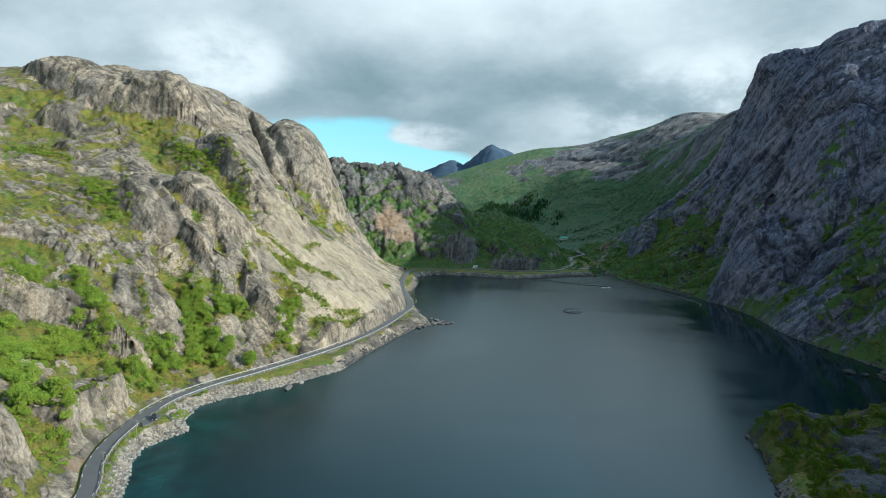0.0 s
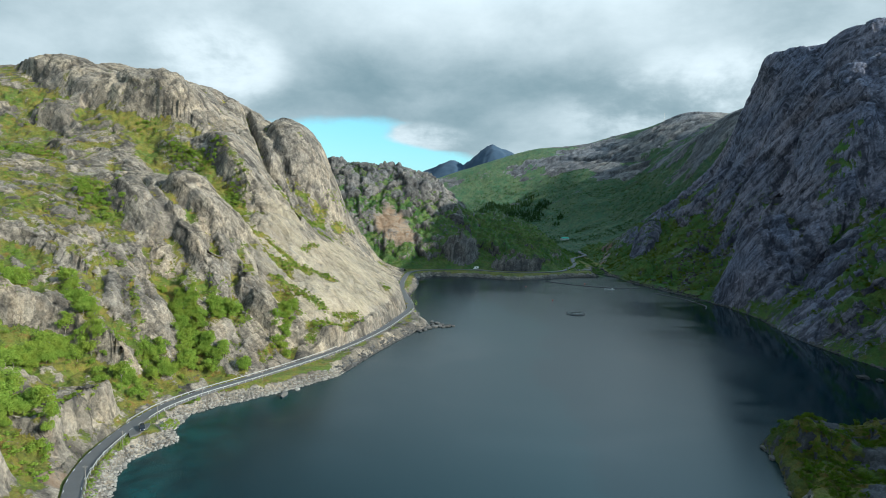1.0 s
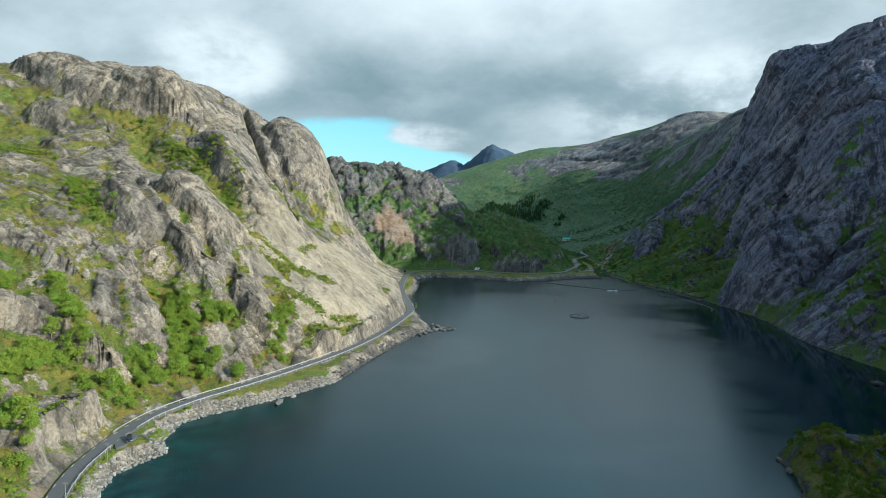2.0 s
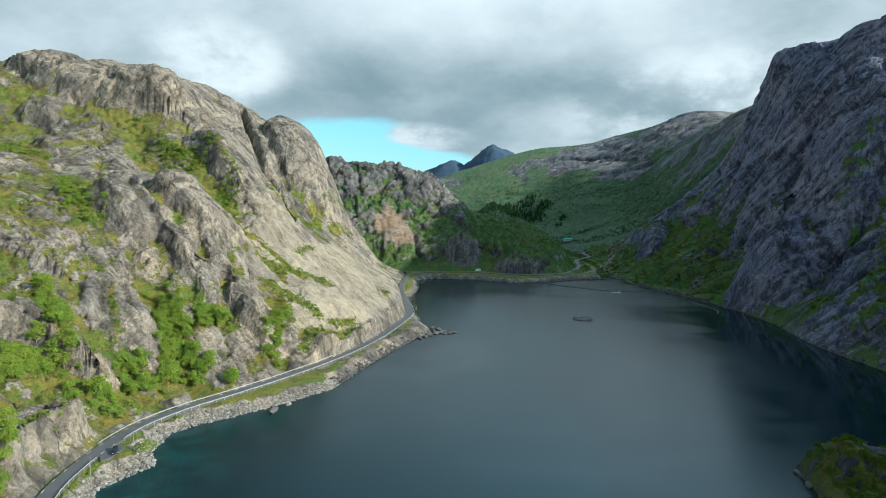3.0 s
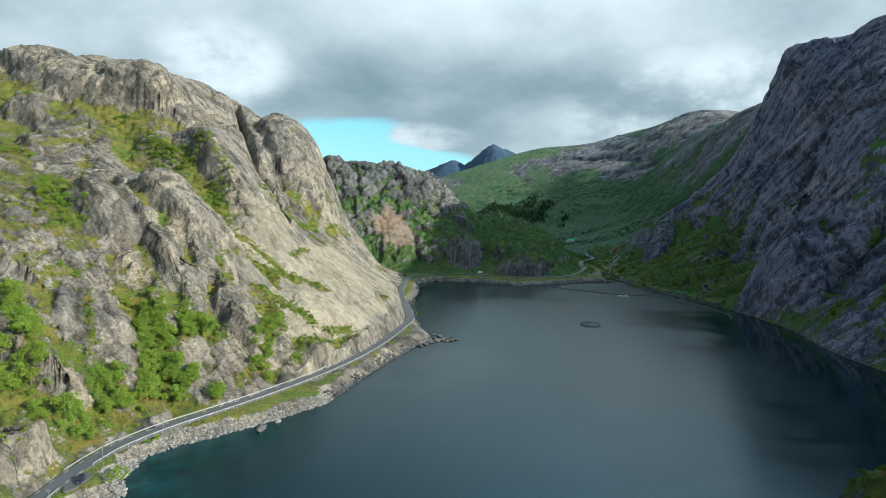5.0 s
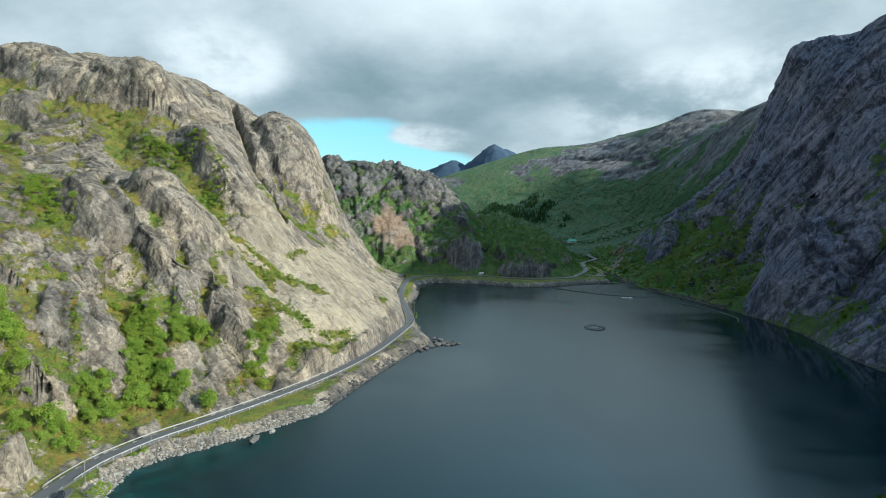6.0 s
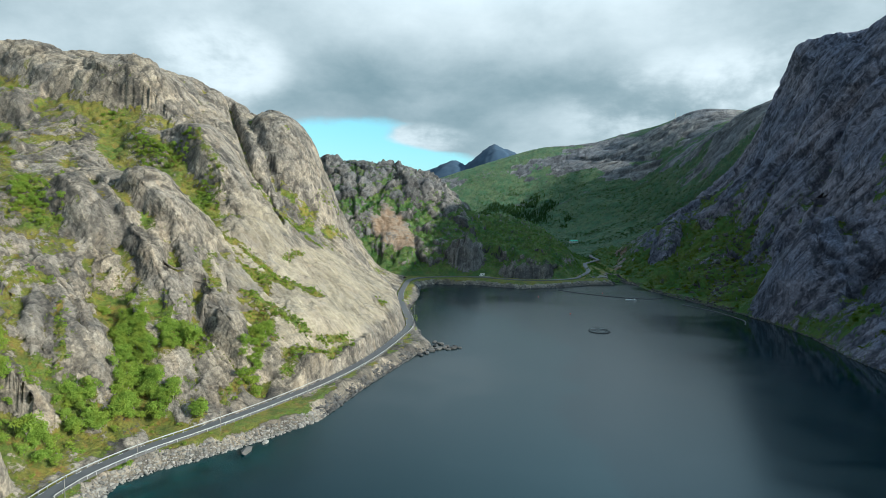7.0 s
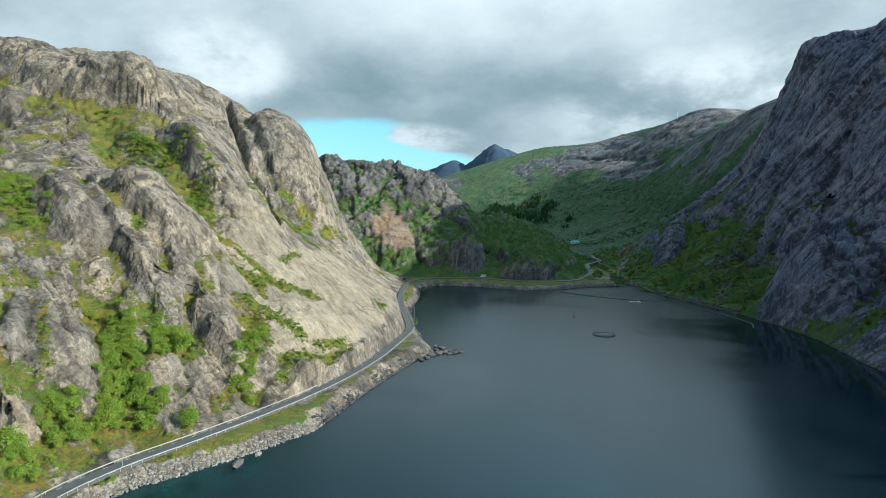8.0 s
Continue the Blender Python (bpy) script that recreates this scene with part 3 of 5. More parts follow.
def swathes(x, y, lines, soft=0.5, seed=3, cell=6.0, ragged=0.6):
    """1 along lines of (x, y, radius), with ragged rims."""
    out = np.zeros(np.shape(x))
    p = np.stack([np.ravel(x), np.ravel(y), np.ravel(x) * 0], 1)
    rag = 1 + ragged * fbm(p / cell, 4, 0.6, seed).reshape(np.shape(x))
    for line in lines:
        for (ax, ay, ar), (bx, by, br) in zip(line[:-1], line[1:]):
            ex, ey = bx - ax, by - ay
            t = np.clip(((x - ax) * ex + (y - ay) * ey) / (ex * ex + ey * ey), 0, 1)
            d = np.hypot(x - ax - t * ex, 0.8 * (y - ay - t * ey)) / (ar + t * (br - ar))
            out = np.maximum(out, smooth(d * rag, 1.25, 1.25 - soft))
    return out


def left_mountain():
    X, Y = np.meshgrid(axis((-760, -420, 6), (-420, -240, 1.5), (-240, -14, 0.8)), axis((20, 130, 6), (130, 470, 0.85), (470, 680, 1.3), (680, 800, 5)))
    u = road_x(np.minimum(Y, 640)) - X
    Z = table(LEFT_SECTIONS + LEFT_END, LEFT_OFFSETS, Y, u)
    r = Relief(X, Y, Z)
    # the summit's overhung face and the knolls below it
    r.scarp([(-400, 578), (-352, 548), (-331, 535), (-306, 535), (-281, 525), (-262, 521)], 17, 8, 60)
    r.boss(-272, 548, 3, 46, 24, -30)
    r.dome(-350, 526, 14, 24, 12, -20)
    r.dome(-303, 470, 6, 26, 13, -38)
    r.boss(-215, 470, 4, 34, 18, -50)
    # whalebacks, steep towards the valley's mouth
    r.dome(-158, 462, 20, 56, 28, -48)
    r.boss(-136, 583, 20, 62, 40, -72)
    r.dome(-152, 367, 20, 27, 18, -32)
    r.dome(-177, 343, 16, 22, 16, -30)
    r.dome(-136, 331, 11, 30, 13, -38)
    r.dome(-96, 318, 9, 22, 12, -30)
    r.dome(-120, 345, 5, 26, 12, -35)
    r.dome(-210, 395, 6, 34, 16, -25)
    r.boss(-144, 276, 4, 26, 16, -50)
    r.boss(-185, 300, 3, 30, 14, -20)
    # gullies and clefts between them
    r.gully([(-150, 312), (-143, 301), (-132, 289), (-122, 279), (-112, 268), (-102, 262)], 7, 8)
    r.gully([(-98, 340), (-84, 318), (-80, 296)], 5, 5)
    r.gully([(-265, 516), (-240, 477), (-209, 440), (-183, 430), (-160, 424), (-144, 402)], 13, 8)
    r.gully([(-214, 626), (-186, 566), (-159, 518), (-140, 502), (-122, 470), (-113, 440)], 3.2, 12)
    r.gully([(-160, 545), (-146, 530), (-136, 516)], 2.5, 7)
    r.gully([(-157, 353), (-148, 350), (-140, 346), (-131, 333)], 2.2, 6)
    r.gully([(-120, 334), (-114, 316), (-105, 309), (-92, 302), (-86, 298)], 1.8, 6)
    r.gully([(-163, 318), (-158, 311), (-153, 304)], 2.0, 3.5)
    r.gully([(-157, 318), (-151, 308)], 1.8, 3)
    r.gully([(-200, 384), (-184, 356), (-170, 344), (-158, 334)], 3, 4)
    r.gully([(-135, 395), (-110, 372), (-85, 352)], 2.5, 2)
    r.scarp([(-200, 238), (-180, 239), (-169, 243), (-157, 243), (-143, 241)], 11, 1.8, 18)
    r.scarp([(-230, 282), (-205, 286), (-180, 280)], 5, 2, 18)
    Z = r.Z
    # blasted faces beside the road
    p2 = np.stack([X.ravel(), Y.ravel(), X.ravel() * 0], 1)
    wob = fbm(p2 / 7.0, 3, 0.5, 77).reshape(X.shape)
    Z = np.maximum(Z, (4 + 17 * smooth(u + 2 * wob, 7.0, 11.5)) * smooth(Y, 171, 178) * smooth(Y, 221, 212) * smooth(u, 60, 40))
    Z = np.maximum(Z, (4 + 29 * smooth(u + 3 * wob, 9, 27)) * smooth(Y + 2 * wob, 165, 155) * smooth(u, 90, 60))
    cut = smooth(Y, 296, 306) * smooth(Y, 420, 400) * np.clip(0.8 + 0.9 * fbm(np.stack([Y.ravel() * 0, Y.ravel() / 16, Y.ravel() * 0], 1), 2, 0.5, 55), 0.35, 1.3).reshape(X.shape)
    Z = np.maximum(Z, 4 + 10.5 * smooth(u + 0.8 * wob, 3.8, 5.6) * cut * smooth(u, 30, 20))
    Z = np.where(u < 3, 4 - (3 - u) * 1.6, Z)
    P = np.stack([X, Y, Z], 2)
    # slabs run down the slope, towards the fjord
    turned = P.copy()
    turned[:, :, 0], turned[:, :, 1] = 0.4 * (0.8 * X - 0.6 * Y), 0.6 * X + 0.8 * Y
    move, crease, N = weather(P, 5, (46, 21, 10, 4.5, 2.4), (2.2, 2.0, 1.6, 1.05, 0.6), (1, 1, 0.7), 0.45, turned, 0.6)
    strata = np.stack([(0.16 * (0.8 * X - 0.6 * Y)).ravel(), (0.6 * X + 0.8 * Y).ravel(), 0.5 * Z.ravel()], 1)
    rib = np.abs(fbm(strata / 9.0, 4, 0.55, 63)).reshape(X.shape)
    cleft = smooth(rib, 0.05, 0.0)
    slab = smooth(np.hypot((X + 74) / 58, (Y - 412) / 100) + 0.15 * wob, 1.1, 0.7) * smooth(u, 7, 12)
    move = move + N * (1.6 * np.minimum(rib, 0.3) - 0.4 - 1.0 * cleft)[:, :, None] * (1 - 0.55 * slab)[:, :, None]
    knoll = spots(X, Y, [(-151, 368, 24), (-176, 344, 20), (-153, 464, 36), (-140, 560, 44), (-128, 600, 40)], 0.6, 6)
    calm = (smooth(u, 3.5, 16) * (1 - 0.45 * slab) * (1 - 0.5 * knoll))[:, :, None]
    P = P + move * (0.15 + 0.85 * calm) * np.where(u[:, :, None] > 3.2, 1, 0)
    # the painted cleft shade is fainter on the pale slab
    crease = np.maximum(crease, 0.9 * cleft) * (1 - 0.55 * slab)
    # turf in the mapped hollows, and in small pockets of the broken ground
    lie = turf_mask(P, 0.60, 0.88, 0.15, 21, 24.0, 0.0)
    broken = np.maximum(smooth(X, -165, -210) * smooth(Y, 420, 380), smooth(u, 130, 90) * smooth(Y, 310, 280))
    pocket = (lie - 0.2 + 0.3 * broken - 0.3 * slab - 0.15 * smooth(Y, 470, 540) + 0.04 * crease)
    green = np.maximum(swathes(X, Y, MEADOWS + SWARDS, 0.6, 3, 9.0, 0.75), swathes(X, Y, HOLLOWS + SEAMS + TUFTS + LOW_TURF, 0.6, 4, 4.0))
    green = np.maximum(green, swathes(X, Y, BIRCH_LINES + BIRCH_SPOTS, 0.5, 5, 5.0))
    turf = np.maximum(pocket, 0.54 * green + 0.4 * lie * green)
    face = smooth(0.5 * N[:, :, 2] + 0.5 * normals(P)[:, :, 2], 0.36, 0.52)
    turf = np.clip(turf * face, 0, 1)
    dirt = smooth(np.hypot((X + 111) / 4, (Y - 167) / 5), 1.1, 0.8)
    quarry = smooth(u, 22, 14) * smooth(Y, 171, 177) * smooth(Y, 222, 214)
    wet = smooth(np.hypot((X + 100) / 9, (Y - 470) / 60) + 0.3 * wob, 1.1, 0.6)
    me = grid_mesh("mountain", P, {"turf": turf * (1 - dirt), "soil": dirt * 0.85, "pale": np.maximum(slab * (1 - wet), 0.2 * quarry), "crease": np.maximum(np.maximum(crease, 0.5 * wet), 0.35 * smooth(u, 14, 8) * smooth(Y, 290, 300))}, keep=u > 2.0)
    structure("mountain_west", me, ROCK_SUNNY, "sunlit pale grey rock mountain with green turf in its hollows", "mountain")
    return P, turf, u


RIGHT_OFFSETS = (0, 8, 25, 50, 85, 130, 190, 280)
RIGHT_SECTIONS = (
    (60, (0, 28, 50, 75, 100, 125, 150, 170)),
    (180, (0, 21, 46, 75, 102, 125, 150, 172)),
    (260, (0, 9, 37, 75, 105, 130, 155, 180)),
    (320, (0, 9, 34, 75, 115, 145, 170, 195)),
    (380, (0, 9, 29, 64, 108, 156, 205, 245)),
    (440, (0, 11, 35, 59, 83, 142, 218, 272)),
    (490, (0, 26, 66, 74, 136, 181, 228, 268)),
    (540, (0, 4, 15, 42, 109, 192, 240, 272)),
    (600, (0, 5, 12, 24, 57, 146, 256, 286)),
)
RIGHT_SECTIONS_BEYOND = (
    (670, (0, 5, 14, 27, 51, 122, 243, 290)),
    (730, (0, 5, 16, 32, 64, 118, 272, 288)),
    (790, (0, 5, 21, 48, 76, 112, 206, 281)),
    (870, (0, 7, 19, 37, 61, 93, 147, 230)),
    (980, (0, 7, 12, 18, 29, 49, 89, 191)),
)
SHORE_R_Y = (60, 220, 250, 299, 333, 360, 383, 440, 468, 516, 546, 588, 640, 760, 900, 1100)
SHORE_R_X = (200, 210, 235, 239, 236, 233, 234, 244, 244, 238, 229, 217, 204, 215, 225, 245)


def right_mountain():
    X, Y = np.meshgrid(axis((190, 480, 1.35), (480, 1000, 12)), axis((-260, 260, 10), (260, 800, 1.6), (800, 1000, 4)))
    v = X - bend(SHORE_R_Y, SHORE_R_X, Y)
    Z = table(RIGHT_SECTIONS + RIGHT_SECTIONS_BEYOND, RIGHT_OFFSETS, Y, v)
    Z = np.where(v < 0, v * 0.8, Z) + 0.10 * np.clip(v - 280, 0, 400)
    r = Relief(X, Y, Z)
    # the shoulder that stands before the upper wall
    r.boss(352, 530, 12, 56, 26, 75)
    r.boss(340, 500, 10, 40, 24, 70)
    r.boss(428, 748, 6, 34, 24, 20)
    r.boss(262, 742, 26, 34, 18, 60)
    r.boss(395, 690, 14, 50, 22, 80)
    r.boss(300, 560, 16, 40, 16, 65)
    r.boss(268, 500, 10, 24, 34, 0)
    r.gully([(430, 575), (372, 580), (325, 568), (290, 552)], 9, 17)
    r.gully([(420, 650), (360, 655), (315, 640), (285, 615)], 8, 14)
    r.gully([(400, 470), (350, 470), (310, 455), (275, 440)], 7, 15)
    r.gully([(370, 730), (330, 700), (300, 660)], 12, 10)
    r.scarp([(470, 520), (420, 560), (405, 640), (400, 735), (440, 790)][::-1], 8, 6, 60)
    Z = np.where(Y > 630, np.minimum(r.Z, 271 + 0.07 * (X - 400)), r.Z)
    P = np.stack([X, Y, Z], 2)
    # slabs lean down the valley
    turned = np.stack([0.6 * X, 0.85 * Y + 0.5 * Z, 0.2 * (0.5 * Y - 0.85 * Z)], 2)
    move, crease, N = weather(P, 105, (60, 26, 12, 5.5, 3.0), (8.0, 5.0, 3.0, 1.3, 0.6), (1, 1, 1), 0.4, turned, 1.0)
    lean = np.abs(fbm(turned.reshape(-1, 3) * np.array((1, 1, 0.7)) / 13.0, 4, 0.6, 163)).reshape(X.shape)
    cleft = smooth(lean, 0.045, 0.0)
    # the painted cleft shade is made stronger on this cliff
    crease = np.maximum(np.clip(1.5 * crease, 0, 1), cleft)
    move = move + N * (3.0 * np.minimum(lean, 0.3) - 0.9 - 2.0 * cleft)[:, :, None]
    P = P + move * ((0.1 + 0.9 * smooth(v, 0, 25)) * (1 - 0.65 * smooth(Z, 235, 262)))[:, :, None]
    turf = turf_mask(P, 0.6, 0.85, 0.10, 121, 45.0, 0.03)
    turf = turf - 0.22 + 0.35 * smooth(Z, 45, 10) + 0.62 * smooth(Y, 560, 640) * smooth(Z, 130, 50) + 0.4 * smooth(Y, 500, 535) * smooth(Y, 640, 590) * smooth(Z, 60, 30) - 0.2 * smooth(Z, 80, 130)
    turf = np.maximum(turf, spots(X, Y, [(326, 474, 15), (312, 452, 9), (300, 400, 18), (275, 380, 16), (262, 350, 18), (256, 412, 9), (272, 330, 20), (295, 345, 20), (258, 300, 20), (285, 300, 20), (300, 690, 16), (285, 640, 14), (262, 590, 18), (252, 560, 12), (330, 760, 20)], 0.6, 7))
    turf = np.clip(turf * smooth(0.5 * N[:, :, 2] + 0.5 * normals(P)[:, :, 2], 0.3, 0.5), 0, 1)
    bank = spots(X, Y, [(212, 790, 7), (222, 802, 8), (232, 818, 8), (240, 842, 6), (248, 866, 7), (254, 888, 8)], 0.5, 17)
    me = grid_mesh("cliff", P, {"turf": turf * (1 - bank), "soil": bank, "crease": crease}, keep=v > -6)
    structure("cliff_east", me, ROCK_SHADE, "tall steep shaded rock cliff dropping to the fjord", "cliff")
    return P, turf * (v > 2)


VALLEY_X = (60, 100, 180, 260, 320, 380, 450, 530, 620, 760)
VALLEY_SECTIONS = (
    (900, (-6, -5, -4, 6, 30, 70, 150, 225, 290, 305)),
    (1000, (-6, -5, -2, 8, 28, 60, 125, 240, 285, 295)),
    (1100, (-6, 0, 2, 12, 32, 66, 150, 258, 290, 295)),
    (1200, (5, 8, 12, 20, 42, 80, 155, 235, 268, 285)),
    (1300, (20, 30, 34, 55, 95, 115, 160, 225, 272, 292)),
    (1450, (60, 72, 92, 132, 168, 200, 240, 288, 318, 310)),
    (1600, (174, 187, 212, 234, 240, 250, 270, 288, 298, 298)),
    (1800, (150, 165, 184, 200, 210, 222, 236, 245, 250, 257)),
)


def valley_mountain():
    X, Y = np.meshgrid(axis((-300, 60, 20), (60, 640, 2.8), (640, 760, 8), (760, 1500, 40)), axis((900, 1500, 3.0), (1500, 1700, 7), (1700, 2300, 30)))
    Z = table(VALLEY_SECTIONS, VALLEY_X, Y, X)
    Z = Z - 0.35 * np.clip(60 - X, 0, 400) - 0.2 * np.clip(Y - 1800, 0, 500)
    P = np.stack([X, Y, Z], 2)
    P[:, :, 2] -= 5 * smooth(Z, 170, 260) * smooth(X, 300, 420)
    # ribs of rock and green gullies run down the fall line
    turned = np.stack([0.22 * X, Y + 0.35 * X, 0.3 * Z], 2)
    move, crease, N = weather(P, 205, (90, 38, 17, 9), (9.0, 7.0, 4.5, 2.2), (1, 1, 1), 1.2, turned, 0.6)
    P = P + move * ((0.15 + 0.85 * smooth(Z, 20, 110)) * (0.2 + 0.8 * smooth(X, 260, 420)) * (1 - 0.6 * smooth(Z, 215, 270)))[:, :, None]
    fall = np.stack([(0.010 * X).ravel(), ((Y + 0.35 * X) / 34.0).ravel(), (Z / 160.0).ravel()], 1)
    ribs = fbm(fall, 5, 0.6, 231).reshape(X.shape)
    high = smooth(Z, 60, 205) * smooth(X, 240, 370)
    bare = smooth(3.0 * ribs + 1.1 * high - 0.72 + 0.2 * crease, 0.0, 0.35) * smooth(Z, 55, 105)
    bare = np.maximum(bare, 0.8 * smooth(ribs, 0.25, 0.4) * smooth(Z, 65, 110))
    lie = turf_mask(P, 0.5, 0.85, 0.07, 221, 50.0, 0.3)
    turf = np.clip(np.clip(0.5 + lie, 0, 1) * (1 - bare), 0, 1)
    me = grid_mesh("mountain", P, {"turf": turf, "crease": crease * bare})
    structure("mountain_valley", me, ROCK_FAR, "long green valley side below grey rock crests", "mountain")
    return P, turf * (0.35 + 0.65 * smooth(ribs, 0.15, -0.2))


VALLEY_ROAD = [(143, 684), (157, 714), (172, 745), (180, 788), (187, 828), (206, 864), (224, 897), (223, 929), (232, 970)]
HILL_X = (-260, -200, -140, -80, -30, 10, 50, 100, 150, 190, 220)
HILL_SECTIONS = (
    (672, (-3, -3, -3, -3, -3, -3, -3, -3, -3, -3, -3)),
    (684, (3, 3, 2, 2, 1, 1, 1, 5, 1, -3, -4)),
    (692, (10, 12, 10, 8, 7, 8, 7, 16, 6, -3, -4)),
    (730, (40, 45, 44, 40, 36, 42, 34, 32, 18, -2, -4)),
    (780, (70, 85, 85, 75, 62, 52, 42, 36, 26, 0, -4)),
    (860, (110, 130, 140, 136, 126, 93, 58, 48, 30, 4, -4)),
    (960, (100, 110, 118, 112, 95, 78, 62, 62, 45, 10, -4)),
    (1080, (40, 50, 56, 52, 45, 40, 36, 30, 20, 3, -6)),
)


def middle_hill():
    X, Y = np.meshgrid(axis((-260, 222, 1.7)), axis((672, 900, 1.7), (900, 1000, 3), (1000, 1080, 8)))
    Z = table(HILL_SECTIONS, HILL_X, Y, X)

    def knob(x, y, h, rx, ry):
        r2 = 1 - ((X - x) / rx) ** 2 - ((Y - y) / ry) ** 2
        return np.where(r2 > 0, h * np.sqrt(np.clip(r2, 0, 1)), -99)

    Z = np.maximum(Z, 8 + knob(22, 716, 42, 26, 24))
    Z = np.maximum(Z, 4 + knob(90, 694, 24, 32, 18))
    # the road up the valley cuts its eastern foot
    off = np.clip(line_distance(X, Y, VALLEY_ROAD)[0] - 5, 0, 300)
    Z = np.minimum(Z, 0.5 + 0.5 * off + 0.04 * off ** 2)
    P = np.stack([X, Y, Z + 3], 2)
    scar = smooth(np.hypot((X + 66 + 0.25 * (Y - 750)) / (27 - 0.25 * (Y - 750)).clip(9, 40), (Y - 752) / 36) + 0.25 * 1.6 * fbm(P.reshape(-1, 3) / 14, 4, 0.6, 9).reshape(X.shape), 1.05, 0.7)
    move, crease, N = weather(P, 305, (44, 20, 9, 4.5), (7.0, 5.5, 3.4, 1.7), (1, 1, 0.6), 1.0, None, 0.75)
    P = P + move * ((0.1 + 0.9 * smooth(Z, 4, 22)) * (1 - 0.65 * scar))[:, :, None]
    turf = turf_mask(P, 0.45, 0.8, 0.14, 321, 16.0, 0.36)
    turf = np.clip(turf * (1 - scar) + 0.4 * smooth(X, 0, 50) + 0.3 * smooth(Z, 60, 30) * (1 - scar), 0, 1) * smooth(0.5 * N[:, :, 2] + 0.5 * normals(P)[:, :, 2], 0.40, 0.58)
    me = grid_mesh("hill", P, {"turf": turf, "soil": scar, "crease": crease})
    structure("hill", me, ROCK_HILL, "rocky hill with an orange scree scar above the head of the fjord", "hill")
    return P, turf


def far_mountain():
    X, Y = np.meshgrid(axis((-600, 1200, 12)), axis((2900, 3700, 20)))
    Z = np.zeros_like(X)
    for x, y, h, rx, ry in ((272, 3300, 408, 240, 400), (340, 3310, 385, 240, 400), (44, 3350, 316, 260, 400), (-60, 3350, 268, 230, 400), (160, 3350, 318, 200, 400), (400, 3350, 330, 500, 400)):
        Z = np.maximum(Z, h * np.clip(1 - np.hypot((X - x) / rx, (Y - y) / ry) ** 1.5 * 0.6, 0, 1))
    P = np.stack([X, Y, Z], 2)
    move, crease, N = weather(P, 405, (120, 50), (7, 5), (1, 1, 0.6), 3)
    me = grid_mesh("mountain", P + move)
    structure("mountain_far", me, HAZE_BLUE, "distant mountain peaks coloured haze blue", "mountain")


def headland():
    X, Y = np.meshgrid(axis((96, 300, 0.9)), axis((40, 232, 0.9)))
    Z = np.full_like(X, -4.0)
    for x, y, h, r, e in ((130, 199, 15, 15, 1.1), (152, 206, 8, 20, 1.3), (119, 181, 8, 14, 1.0), (172, 196, 17, 26, 1.1), (150, 178, 13, 26, 1.2), (190, 160, 30, 45, 1.2), (135, 150, 10, 30, 1.2), (230, 170, 60, 60, 1.0), (180, 90, 40, 70, 1.2)):
        Z = np.maximum(Z, -4 + (h + 4) * np.clip(1 - ((X - x) ** 2 + (Y - y) ** 2) / (r * r * 1.6), 0, 1) ** (0.6 * e))
    d = shore_distance(X, Y)
    Z = np.minimum(Z, np.where(d > 0, 1.2 + 1.5 * d, d))
    P = np.stack([X, Y, Z], 2)
    move, crease, N = weather(P, 505, (30, 12, 5), (3.0, 1.6, 0.6), (1, 1, 0.8), 0.4)
    P = P + move * smooth(d, 0, 6)[:, :, None]
    turf = smooth(fbm(P.reshape(-1, 3) / 8.0, 4, 0.6, 521).reshape(X.shape) + 0.5, 0.0, 0.5) * smooth(normals(P)[:, :, 2], 0.3, 0.55)
    turf = turf * (1 - 0.85 * spots(X, Y, [(139, 179, 7), (152, 186, 7), (127, 160, 8), (141, 164, 6)], 0.5, 15))
    me = grid_mesh("headland", P, {"turf": turf, "soil": np.zeros_like(turf)}, keep=d > -5)
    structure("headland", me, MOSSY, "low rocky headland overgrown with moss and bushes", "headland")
    return P, turf * (d > 2)


ground()
water()
LEFT_P, LEFT_TURF, LEFT_U = left_mountain()
RIGHT_P, RIGHT_TURF = right_mountain()
VALLEY_P, VALLEY_TURF = valley_mountain()
HILL_P, HILL_TURF = middle_hill()
far_mountain()
HEAD_P, HEAD_TURF = headland()


# ---------------------------------------------------------------- road
def road_points(y0, y1, step=1.5):
    ys = np.arange(y0, y1, step)
    return np.stack([road_x(ys), ys], 1)


FAR_ROAD = [(-40, 636), (-38, 655), (-28, 670), (-8, 680), (10, 684), (36, 683), (65, 668), (94, 662), (125, 672)] + VALLEY_ROAD


def road_line():
    near = road_points(90, 630)
    a = np.array(FAR_ROAD, float)
    s = np.r_[0, np.cumsum(np.hypot(*np.diff(a, axis=0).T))]
    q = np.arange(0, s[-1], 1.5)
    far = np.stack([bend(s, a[:, 0], q), bend(s, a[:, 1], q)], 1)
    for _ in range(60):
        far[1:-1] = (far[:-2] + 2 * far[1:-1] + far[2:]) / 4
    line = np.concatenate([near, far])
    for _ in range(6):
        line[1:-1] = (line[:-2] + 2 * line[1:-1] + line[2:]) / 4
    return line


def ribbon(line, left, right, z, thick=0.0):
    """A strip along a line between two offsets (to its right is plus)."""
    t = np.gradient(line, axis=0)
    t /= np.linalg.norm(t, axis=1, keepdims=True)
    n = np.stack([t[:, 1], -t[:, 0]], 1)
    rows = [np.c_[line + n * left, np.full(len(line), z - thick)]] if thick else []
    rows += [np.c_[line + n * left, np.full(len(line), z)], np.c_[line + n * right, np.full(len(line), z)]]
    if thick:
        rows.append(np.c_[line + n * right, np.full(len(line), z - thick)])
    return np.stack(rows, 1)


ROAD = road_line()
ROAD_Z = 5.0
